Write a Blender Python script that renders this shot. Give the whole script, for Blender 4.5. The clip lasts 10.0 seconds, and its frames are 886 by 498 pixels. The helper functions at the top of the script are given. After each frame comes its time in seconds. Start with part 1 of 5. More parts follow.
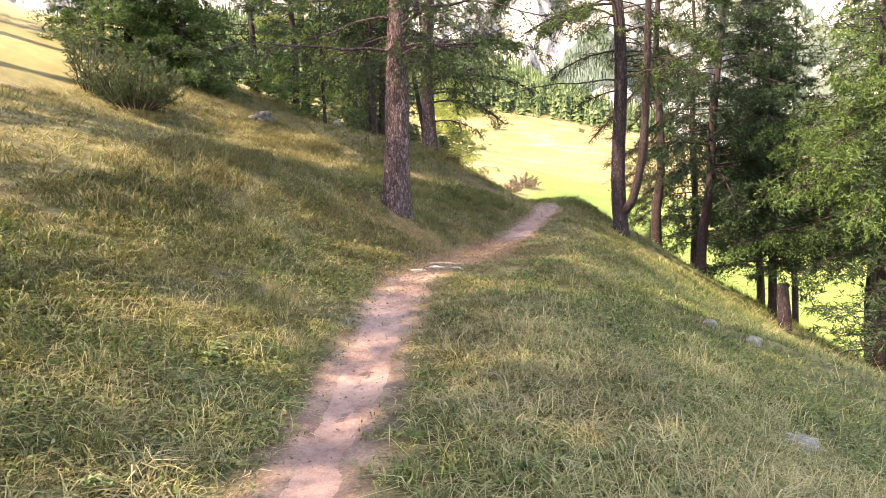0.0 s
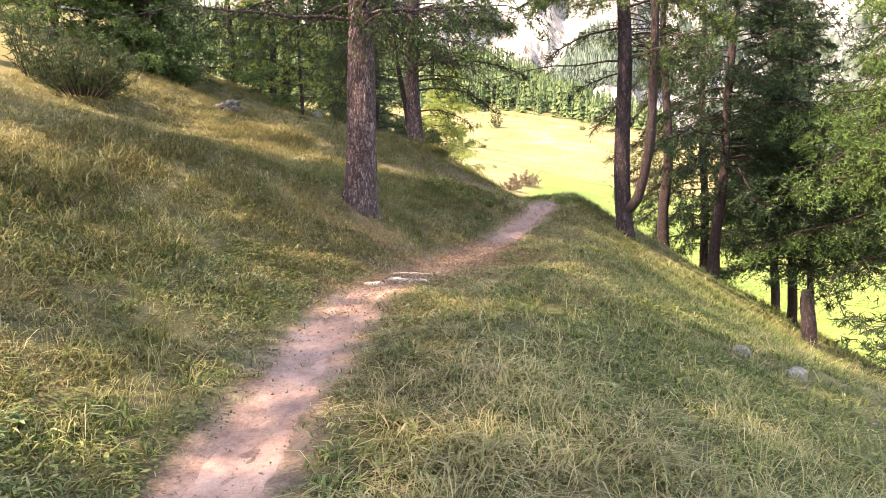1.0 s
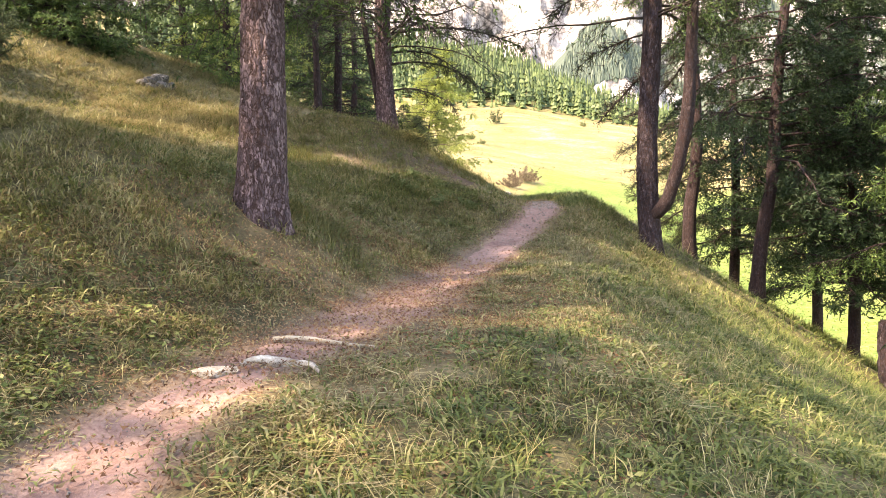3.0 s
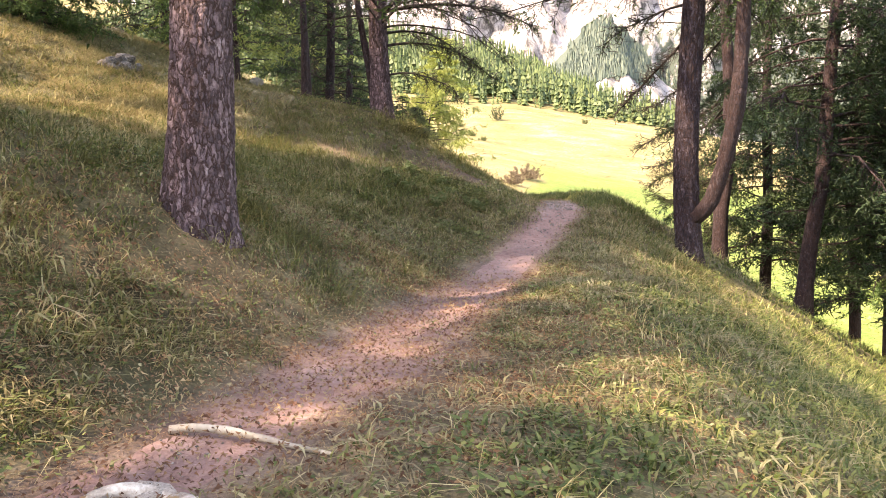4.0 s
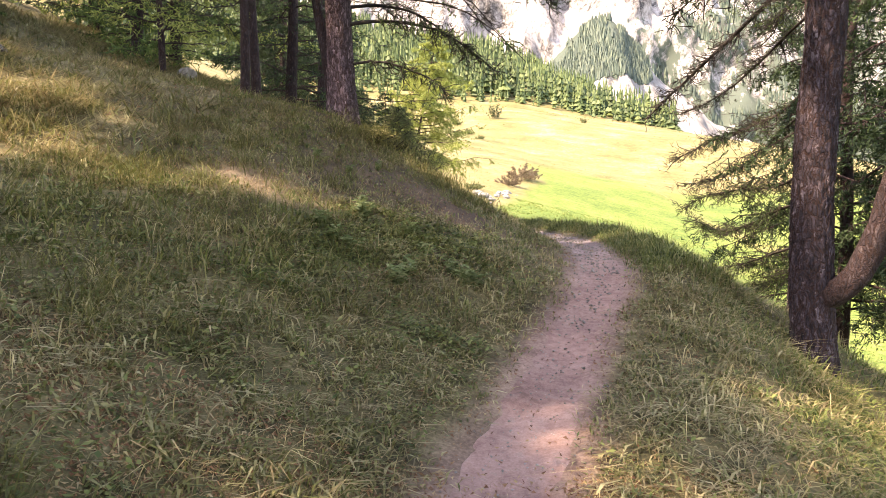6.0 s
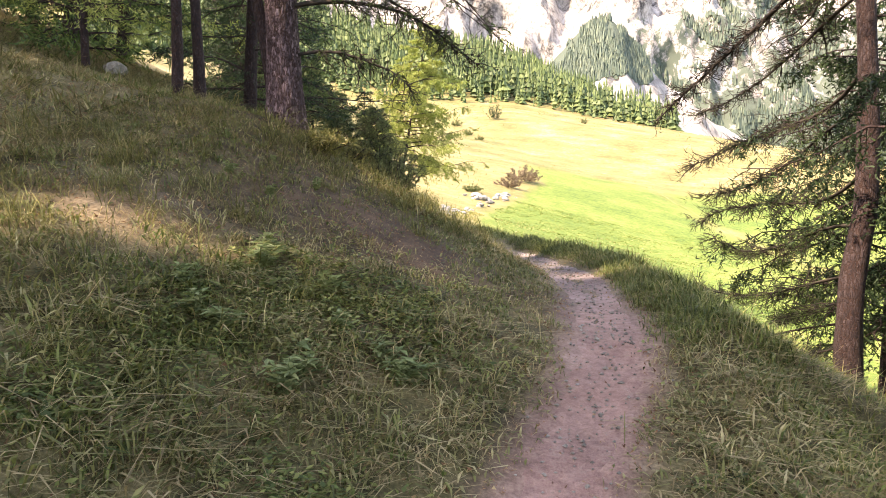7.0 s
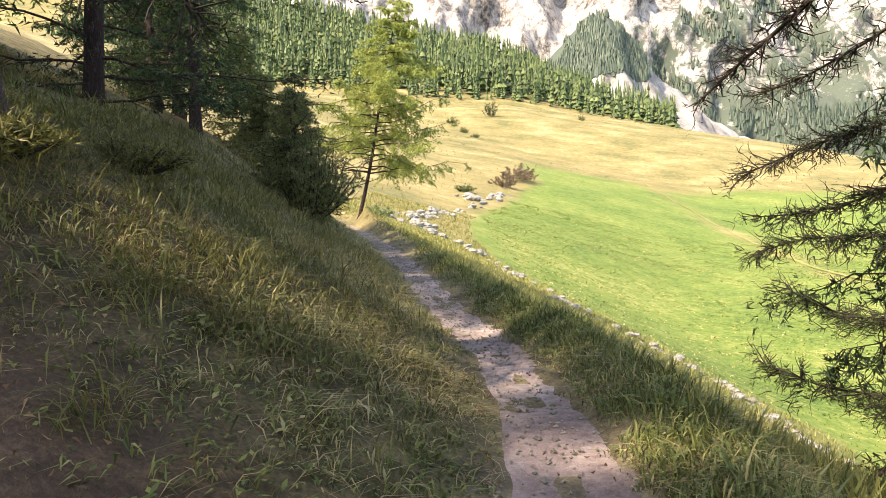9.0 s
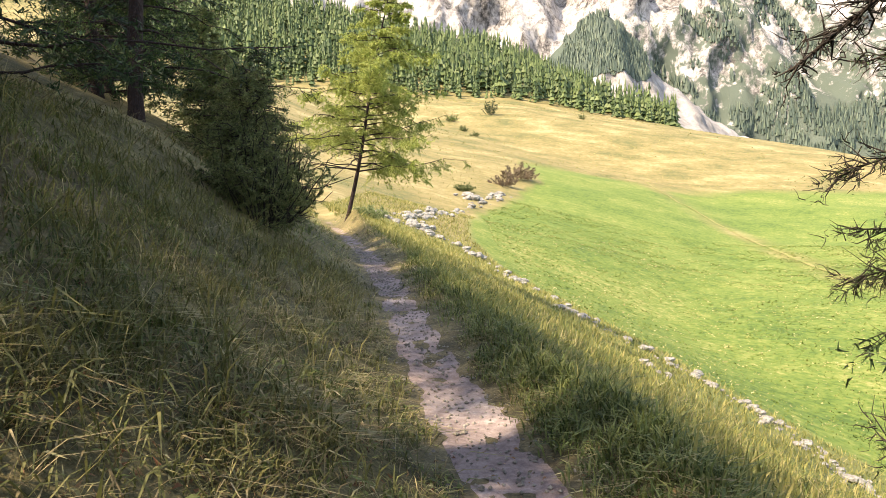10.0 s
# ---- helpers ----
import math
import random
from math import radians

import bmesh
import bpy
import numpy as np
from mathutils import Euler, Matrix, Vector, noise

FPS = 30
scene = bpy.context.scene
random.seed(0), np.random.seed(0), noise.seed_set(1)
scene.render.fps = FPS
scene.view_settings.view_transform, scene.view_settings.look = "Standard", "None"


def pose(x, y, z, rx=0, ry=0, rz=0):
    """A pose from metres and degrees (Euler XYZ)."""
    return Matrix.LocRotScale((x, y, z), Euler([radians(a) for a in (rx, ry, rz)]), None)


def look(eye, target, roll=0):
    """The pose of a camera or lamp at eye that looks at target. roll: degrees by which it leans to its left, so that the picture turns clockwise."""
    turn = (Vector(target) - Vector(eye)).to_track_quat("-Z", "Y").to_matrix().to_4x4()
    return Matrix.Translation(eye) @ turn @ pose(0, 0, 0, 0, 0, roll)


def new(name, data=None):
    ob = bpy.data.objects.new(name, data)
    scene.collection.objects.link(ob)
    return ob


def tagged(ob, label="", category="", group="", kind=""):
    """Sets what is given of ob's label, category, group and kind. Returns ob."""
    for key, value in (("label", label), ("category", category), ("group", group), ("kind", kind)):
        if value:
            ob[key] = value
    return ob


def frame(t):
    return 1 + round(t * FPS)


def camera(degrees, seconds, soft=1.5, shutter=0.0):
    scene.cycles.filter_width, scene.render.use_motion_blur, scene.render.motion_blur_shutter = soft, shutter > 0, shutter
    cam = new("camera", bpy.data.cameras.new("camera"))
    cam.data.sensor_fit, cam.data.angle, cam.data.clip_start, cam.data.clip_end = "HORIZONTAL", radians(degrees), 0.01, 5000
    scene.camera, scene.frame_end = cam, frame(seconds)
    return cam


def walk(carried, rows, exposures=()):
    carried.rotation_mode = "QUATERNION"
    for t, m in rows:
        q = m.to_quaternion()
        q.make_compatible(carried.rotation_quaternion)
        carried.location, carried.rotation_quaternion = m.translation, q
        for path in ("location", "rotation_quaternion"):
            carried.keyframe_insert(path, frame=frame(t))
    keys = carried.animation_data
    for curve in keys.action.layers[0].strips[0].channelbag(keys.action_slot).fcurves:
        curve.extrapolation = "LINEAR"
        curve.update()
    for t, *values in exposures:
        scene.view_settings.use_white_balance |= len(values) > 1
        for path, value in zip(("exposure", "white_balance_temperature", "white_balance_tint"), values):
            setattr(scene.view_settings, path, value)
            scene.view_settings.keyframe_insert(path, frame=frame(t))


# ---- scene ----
cam = camera(64, 10.0, soft=0.8)
PATH = [
    (0, (0.15, 4.971, 0.998), (0.142, 6.968, 0.876), -1.63),
    (0.5, (0.376, 6.051, 0.969), (0.367, 8.047, 0.845), -1.68),
    (1, (0.63, 7.218, 0.961), (0.619, 9.214, 0.835), -1.70),
    (1.5, (0.823, 8.29, 0.951), (0.81, 10.286, 0.826), -1.70),
    (2, (1.007, 9.4, 0.952), (0.996, 11.396, 0.829), -1.67),
    (2.5, (1.176, 10.475, 0.985), (1.162, 12.471, 0.858), -1.58),
    (2.7, (1.199, 10.924, 1.011), (1.188, 12.919, 0.88), -1.55),
    (3.8, (1.244, 13.137, 1.116), (1.231, 15.132, 0.972), -1.01),
    (4, (1.195, 13.627, 1.092), (1.185, 15.621, 0.947), -1.02),
    (4.5, (1.121, 14.763, 1.028), (1.113, 16.758, 0.882), -1.03),
    (5, (1.211, 15.953, 1.155), (1.207, 17.947, 1.006), -0.86),
    (5.5, (1.342, 17.059, 1.475), (1.342, 19.053, 1.324), -0.62),
    (5.7, (1.361, 17.519, 1.584), (1.364, 19.514, 1.435), -0.56),
    (6.8, (1.841, 20.078, 2.008), (1.828, 22.071, 1.841), -0.52),
    (7, (1.93, 20.599, 2.021), (1.928, 22.593, 1.871), -0.68),
    (7.5, (2.4, 21.919, 2.145), (2.39, 23.913, 1.999), -1.33),
    (8, (2.844, 23.321, 2.266), (2.842, 25.315, 2.115), -1.36),
    (8.5, (3.032, 24.632, 2.348), (3.034, 26.626, 2.195), -1.07),
    (9, (2.977, 26.003, 2.387), (2.981, 27.997, 2.231), -0.88),
    (9.5, (3.026, 27.346, 2.441), (3.032, 29.34, 2.281), -0.75),
    (10, (3.108, 28.877, 2.435), (3.114, 30.87, 2.276), -0.70),
]
walk(cam, [(t, look(eye, target, roll)) for t, eye, target, roll in PATH],
     exposures=((0, 3.6, 9000, 15), (2.7, 3.55, 8900, 16), (4.5, 3.57, 9000, 23), (6.0, 3.44, 9000, 21), (7.0, 3.4, 9000, 18), (7.5, 3.31, 8900, 16), (8.5, 3.03, 8700, 12), (10, 2.78, 8750, 12)))

# world, sun, exposure
SUN_TO = Vector((-0.58, -0.28, 0.765)).normalized()
world = bpy.data.worlds.new("sky")
scene.world = world
world.use_nodes = True
_n = world.node_tree.nodes
_l = world.node_tree.links
_sky = _n.new("ShaderNodeTexSky")
_sky.sky_type = "NISHITA"
_sky.sun_disc = False
_sky.sun_elevation = math.asin(SUN_TO.z)
_sky.sun_rotation = math.atan2(SUN_TO.x, SUN_TO.y)
_sky.altitude = 1500
_sky.dust_density = 3.0
_l.new(_sky.outputs[0], _n["Background"].inputs[0])
_n["Background"].inputs[1].default_value = 0.122
_sun = bpy.data.lights.new("sun", "SUN")
_sun.energy, _sun.angle, _sun.color = 2.05, radians(0.9), (1.0, 0.945, 0.85)
sun = new("sun", _sun)
sun.matrix_world = look((0, 0, 60), Vector((0, 0, 60)) - SUN_TO)

# ---- terrain ----
def fract_noise(x, y, seed):
    """Smooth value noise on a plane, 0 to 1."""
    xi, yi = np.floor(x), np.floor(y)
    fx, fy = x - xi, y - yi
    fx, fy = fx * fx * (3 - 2 * fx), fy * fy * (3 - 2 * fy)

    def h(a, b):
        v = np.sin(a * 127.1 + b * 311.7 + seed * 74.7) * 43758.5453
        return v - np.floor(v)

    a, b = h(xi, yi), h(xi + 1, yi)
    c, d = h(xi, yi + 1), h(xi + 1, yi + 1)
    return (a + (b - a) * fx) * (1 - fy) + (c + (d - c) * fx) * fy


def fbm(x, y, seed, octaves=4):
    total, amp = 0, 0.5
    for i in range(octaves):
        total = total + amp * (fract_noise(x * 2 ** i, y * 2 ** i, seed + i) - 0.5)
        amp *= 0.5
    return total


def ease(v):
    v = np.clip(v, 0, 1)
    return v * v * (3 - 2 * v)


def path_x(y):
    return np.interp(y, [-20, 5, 9.2, 11.7, 13.4, 15.2, 16.2, 17.6, 19.3, 20.8, 22.1, 24.1, 25.4, 26.4, 28.3, 30.3, 32.3, 34.1, 36, 39.6, 45.4, 55.9, 80, 120, 200, 430],
                     [-1.3, -0.85, -0.73, -0.63, -0.56, -0.38, -0.10, 0.42, 0.9, 1.43, 1.83, 2.48, 3.02, 3.30, 3.55, 3.62, 3.49, 3.17, 2.87, 2.37, 1.38, -0.8, -6, -13, -20, -30])


def path_z(y):
    return np.interp(y, [-60, -10, 5, 9.2, 11.2, 13.5, 16, 18.9, 21.6, 23.9, 26.2, 28, 29.5, 32, 34, 43, 60, 80, 114, 130, 200, 430],
                     [-4, -1.5, -0.95, -0.75, -0.61, -0.32, -0.03, 0.0, 0.1, 0.4, 0.83, 0.9, 0.95, 0.93, 0.9, 0.98, 1.1, 1.7, 4.6, 6.6, 16, 50])


def path_half(y):
    wide = np.interp(y, [0, 14, 16.5, 20, 22.5, 25, 30, 60], [0.25, 0.23, 0.30, 0.36, 0.30, 0.265, 0.305, 0.225])
    return wide * (1 + 0.35 * fbm(y * 1.3, y * 0 + 3.1, 5, 3))


def smooth_max(a, b, k):
    return 0.5 * (a + b + np.sqrt((a - b) ** 2 + k * k))


def ground_z(x, y, fine=True):
    x, y = np.asarray(x, float), np.asarray(y, float)
    px, pz, hw = path_x(y), path_z(y), path_half(y)
    d = np.maximum(0, px - x - hw)
    k1 = np.interp(y, [0, 10, 16, 19.4, 23, 26, 28, 30.5, 35, 40, 48, 60], [0.26, 0.32, 0.48, 0.72, 0.42, 0.30, 0.44, 0.62, 0.66, 0.72, 0.78, 0.5])
    k2 = np.interp(y, [0, 10, 16, 19.4, 23, 26, 28, 30.5, 35, 40, 48, 60], [0.26, 0.32, 0.40, 0.42, 0.38, 0.32, 0.44, 0.60, 0.66, 0.76, 0.82, 0.5])
    k3 = np.interp(y, [0, 14, 20, 26.5, 31.7, 33.7, 37.7, 50, 62], [0.31, 0.31, 0.27, 0.19, 0.22, 0.34, 0.42, 0.58, 0.35])
    toe = d * d / (d + 0.3)
    left = k1 * np.minimum(toe, 1.6) + k2 * np.clip(toe - 1.6, 0, 1.9) + k3 * np.clip(toe - 3.5, 0, 6) + 0.40 * np.clip(toe - 9.5, 0, 50) + 0.15 * np.maximum(0, toe - 59.5)
    e = np.maximum(0, x - px - hw)
    w = np.interp(y, [0, 16, 22, 25, 32, 40, 60], [2.6, 1.9, 1.4, 1.0, 0.60, 0.55, 1.4])
    s = np.interp(y, [0, 16, 25, 28, 33, 40, 50, 60, 80, 105, 130, 200], [0.40, 0.40, 0.64, 0.64, 0.54, 0.62, 0.56, 0.48, 0.40, 0.28, 0.25, 0.2])
    drop = s * 0.5 * (e - w + np.sqrt((e - w) ** 2 + 0.2))
    drop = drop - s * 0.5 * (-w + np.sqrt(w * w + 0.2))
    berm = np.interp(y, [20, 27, 31, 34, 45, 53, 57, 63], [0.0, 0.04, 0.16, 0.12, 0.1, 0.35, 0.75, 0.2]) * np.exp(-((e - 0.5) / 0.35) ** 2) * (e > 0)
    bank = pz + left - drop + berm
    crest = np.interp(x, [-300, -56, 8, 40, 133, 183, 241, 330, 600], [80, 62, 55, 53, 38, 29, 8, -22, -90])
    wood = np.interp(x, [-300, -100, -35, 58, 84, 127, 194, 260, 400, 600], [172, 142, 124, 106, 88, 66, 38, -12, -80, -120])
    low = np.interp(y, [-200, 0, 60, 120, 160, 190], [-20, -10.5, -8.6, -7.4, -6.2, -3.5])
    f = ease((y - 170) / 290)
    hill = low * (1 - f) + crest * f
    hill = np.where(y > 430, crest + (wood - crest) * np.clip((y - 430) / 170, 0, 1), hill)
    hill = hill - np.maximum(0, y - 610) * 0.4
    z = smooth_max(bank, hill, 1.2)
    z = np.where(y > 300, z * (1 - ease((y - 300) / 130)) + hill * ease((y - 300) / 130), z)
    if fine:
        off = np.clip(np.minimum(d + e, 1.0) / 0.5, 0, 1)
        z = z + off * (0.16 * fbm(x * 0.55, y * 0.55, 11, 3) + 0.07 * fbm(x * 2.3, y * 2.3, 17, 2)) + 0.03 * fbm(x * 3.1, y * 3.1, 23, 3)
        far = ease((np.hypot(x - 3, y - 25) - 40) / 60)
        z = z + far * (2.2 * fbm(x * 0.03, y * 0.03, 31, 4) + 0.9 * fbm(x * 0.02 + 7, y * 0.12, 37, 3) * ease((y - 190) / 60))
    return z
# ---- end terrain ----

# ---- materials ----
def ramp(nt, stops):
    r = nt.nodes.new("ShaderNodeValToRGB")
    els = r.color_ramp.elements
    while len(els) < len(stops):
        els.new(0.5)
    for el, (p, c) in zip(els, stops):
        el.position, el.color = p, (*c, 1)
    return r


def noise_node(nt, scale, detail=5, stretch=None, rough=0.6):
    n = nt.nodes.new("ShaderNodeTexNoise")
    n.inputs["Scale"].default_value, n.inputs["Detail"].default_value = scale, detail
    n.inputs["Roughness"].default_value = rough
    c = nt.nodes.new("ShaderNodeTexCoord")
    if stretch:
        m = nt.nodes.new("ShaderNodeMapping")
        m.inputs["Scale"].default_value = stretch
        nt.links.new(c.outputs["Object"], m.inputs[0])
        nt.links.new(m.outputs[0], n.inputs["Vector"])
    else:
        nt.links.new(c.outputs["Object"], n.inputs["Vector"])
    return n


def mixed(nt, a, b, fac, mode="MIX"):
    m = nt.nodes.new("ShaderNodeMix")
    m.data_type, m.blend_type = "RGBA", mode
    for sock, v in ((m.inputs["Factor"], fac), (m.inputs["A"], a), (m.inputs["B"], b)):
        if isinstance(v, bpy.types.NodeSocket):
            nt.links.new(v, sock)
        elif isinstance(v, tuple):
            sock.default_value = (*v, 1)
        else:
            sock.default_value = v
    return m.outputs["Result"]


def maths(nt, op, a, b=0.0, clamp=False):
    m = nt.nodes.new("ShaderNodeMath")
    m.operation, m.use_clamp = op, clamp
    for sock, v in zip(m.inputs, (a, b)):
        if isinstance(v, bpy.types.NodeSocket):
            nt.links.new(v, sock)
        else:
            sock.default_value = v
    return m.outputs[0]


def blank(name, rough=0.85):
    m = bpy.data.materials.new(name)
    m.use_nodes = True
    b = m.node_tree.nodes["Principled BSDF"]
    b.inputs["Roughness"].default_value = rough
    b.inputs["Specular IOR Level"].default_value = 0.25
    return m, m.node_tree, b


def bump(nt, bsdf, height, strength, dist):
    b = nt.nodes.new("ShaderNodeBump")
    b.inputs["Strength"].default_value, b.inputs["Distance"].default_value = strength, dist
    nt.links.new(height, b.inputs["Height"])
    nt.links.new(b.outputs[0], bsdf.inputs["Normal"])


def surface(name, stops, scale, fine=6.0, rough=0.85, depth=0.02, stretch=None, strength=0.7):
    """Two scales of noise on a colour ramp with relief."""
    m, nt, b = blank(name, rough)
    big = noise_node(nt, scale, 6, stretch)
    small = noise_node(nt, scale * fine, 6, stretch)
    f = maths(nt, "ADD", maths(nt, "MULTIPLY", big.outputs[0], 0.6), maths(nt, "MULTIPLY", small.outputs[0], 0.4))
    r = ramp(nt, stops)
    nt.links.new(f, r.inputs[0])
    nt.links.new(r.outputs[0], b.inputs["Base Color"])
    bump(nt, b, f, strength, depth)
    return m


def leafy(name, stops, through_light=0.35, rough=0.6, patch=0.25):
    """Foliage or grass: each island has its own tone; some light passes through."""
    m, nt, b = blank(name, rough)
    geo = nt.nodes.new("ShaderNodeNewGeometry")
    n = noise_node(nt, 0.9, 5)
    f = maths(nt, "ADD", maths(nt, "MULTIPLY", geo.outputs["Random Per Island"], 1 - patch),
              maths(nt, "MULTIPLY", maths(nt, "SUBTRACT", maths(nt, "MULTIPLY", n.outputs[0], 3.6), 1.3, True), patch))
    r = ramp(nt, stops)
    nt.links.new(f, r.inputs[0])
    nt.links.new(r.outputs[0], b.inputs["Base Color"])
    t = nt.nodes.new("ShaderNodeBsdfTranslucent")
    nt.links.new(r.outputs[0], t.inputs[0])
    mix = nt.nodes.new("ShaderNodeMixShader")
    mix.inputs[0].default_value = through_light
    out = nt.nodes["Material Output"]
    nt.links.new(b.outputs[0], mix.inputs[1])
    nt.links.new(t.outputs[0], mix.inputs[2])
    nt.links.new(mix.outputs[0], out.inputs[0])
    return m


def ground_material():
    m, nt, b = blank("turf", 0.95)
    n1, n2, n3 = noise_node(nt, 0.5, 6), noise_node(nt, 4.0, 6), noise_node(nt, 40.0, 4)
    near = ramp(nt, [(0.34, (0.020, 0.018, 0.009)), (0.45, (0.056, 0.049, 0.021)), (0.54, (0.118, 0.098, 0.045)), (0.68, (0.24, 0.19, 0.10))])
    f = maths(nt, "ADD", maths(nt, "MULTIPLY", n1.outputs[0], 0.3), maths(nt, "ADD", maths(nt, "MULTIPLY", n2.outputs[0], 0.35), maths(nt, "MULTIPLY", n3.outputs[0], 0.35)))
    nt.links.new(f, near.inputs[0])
    g1, g2 = noise_node(nt, 0.06, 9, (0.9, 1.2, 1), 0.68), noise_node(nt, 0.7, 6)
    gf = maths(nt, "ADD", maths(nt, "MULTIPLY", g1.outputs[0], 0.7), maths(nt, "MULTIPLY", g2.outputs[0], 0.3))
    gold = ramp(nt, [(0.39, (0.080, 0.084, 0.030)), (0.46, (0.130, 0.110, 0.043)), (0.53, (0.172, 0.138, 0.058)), (0.63, (0.27, 0.225, 0.115))])
    nt.links.new(gf, gold.inputs[0])
    l1, l2 = noise_node(nt, 0.06, 6), noise_node(nt, 2.2, 5)
    l3 = noise_node(nt, 0.55, 4)
    lf = maths(nt, "ADD", maths(nt, "MULTIPLY", l1.outputs[0], 0.35), maths(nt, "ADD", maths(nt, "MULTIPLY", l2.outputs[0], 0.4), maths(nt, "MULTIPLY", l3.outputs[0], 0.25)))
    lush = ramp(nt, [(0.38, (0.036, 0.070, 0.012)), (0.47, (0.072, 0.112, 0.019)), (0.54, (0.108, 0.138, 0.029)), (0.64, (0.21, 0.20, 0.07))])
    nt.links.new(lf, lush.inputs[0])
    col = near.outputs[0]
    for key, src in (("gold", gold), ("lush", lush)):
        a = nt.nodes.new("ShaderNodeAttribute")
        a.attribute_name = key
        col = mixed(nt, col, src.outputs[0], a.outputs["Fac"])
    a = nt.nodes.new("ShaderNodeAttribute")
    a.attribute_name = "soil"
    soil = ramp(nt, [(0.36, (0.112, 0.064, 0.051)), (0.46, (0.185, 0.110, 0.090)), (0.55, (0.26, 0.164, 0.136)), (0.68, (0.36, 0.25, 0.21))])
    nt.links.new(f, soil.inputs[0])
    grey = ramp(nt, [(0.3, (0.080, 0.064, 0.058)), (0.5, (0.150, 0.122, 0.110)), (0.7, (0.26, 0.22, 0.20))])
    nt.links.new(f, grey.inputs[0])
    st = nt.nodes.new("ShaderNodeAttribute")
    st.attribute_name = "stony"
    col = mixed(nt, col, mixed(nt, soil.outputs[0], grey.outputs[0], st.outputs["Fac"]), a.outputs["Fac"])
    # Dark needle litter; part of the darkness is tree shade painted in
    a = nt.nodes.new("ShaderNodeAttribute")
    a.attribute_name = "duff_shade"
    duff_shade = ramp(nt, [(0.34, (0.020, 0.013, 0.009)), (0.5, (0.065, 0.041, 0.026)), (0.68, (0.15, 0.095, 0.06))])
    nt.links.new(f, duff_shade.inputs[0])
    col = mixed(nt, col, duff_shade.outputs[0], a.outputs["Fac"])
    nt.links.new(col, b.inputs["Base Color"])
    bump(nt, b, f, 0.8, 0.05)
    return m


def path_material():
    m, nt, b = blank("path_soil", 0.92)
    n1, n2, n3 = noise_node(nt, 1.2, 6), noise_node(nt, 14, 6), noise_node(nt, 70, 3)
    v = nt.nodes.new("ShaderNodeTexVoronoi")
    v.inputs["Scale"].default_value = 30
    v.inputs["Randomness"].default_value = 1.0
    c = nt.nodes.new("ShaderNodeTexCoord")
    nt.links.new(c.outputs["Object"], v.inputs["Vector"])
    f = maths(nt, "ADD", maths(nt, "MULTIPLY", n1.outputs[0], 0.45), maths(nt, "ADD", maths(nt, "MULTIPLY", n2.outputs[0], 0.35), maths(nt, "MULTIPLY", n3.outputs[0], 0.2)))
    r = ramp(nt, [(0.36, (0.120, 0.066, 0.053)), (0.46, (0.198, 0.115, 0.094)), (0.55, (0.28, 0.172, 0.143)), (0.68, (0.38, 0.265, 0.222))])
    nt.links.new(f, r.inputs[0])
    grit = ramp(nt, [(0.10, (0.42, 0.36, 0.32)), (0.22, (0.15, 0.11, 0.09))])
    nt.links.new(v.outputs["Distance"], grit.inputs[0])
    k = maths(nt, "MULTIPLY", maths(nt, "GREATER_THAN", n2.outputs[0], 0.60), 0.35)
    col = mixed(nt, r.outputs[0], grit.outputs[0], k)
    grey = ramp(nt, [(0.36, (0.085, 0.066, 0.064)), (0.46, (0.145, 0.115, 0.112)), (0.55, (0.215, 0.178, 0.172)), (0.66, (0.34, 0.295, 0.285))])
    nt.links.new(f, grey.inputs[0])
    a = nt.nodes.new("ShaderNodeAttribute")
    a.attribute_name = "stony"
    col = mixed(nt, col, grey.outputs[0], a.outputs["Fac"])
    nt.links.new(col, b.inputs["Base Color"])
    bump(nt, b, f, 0.9, 0.05)
    return m


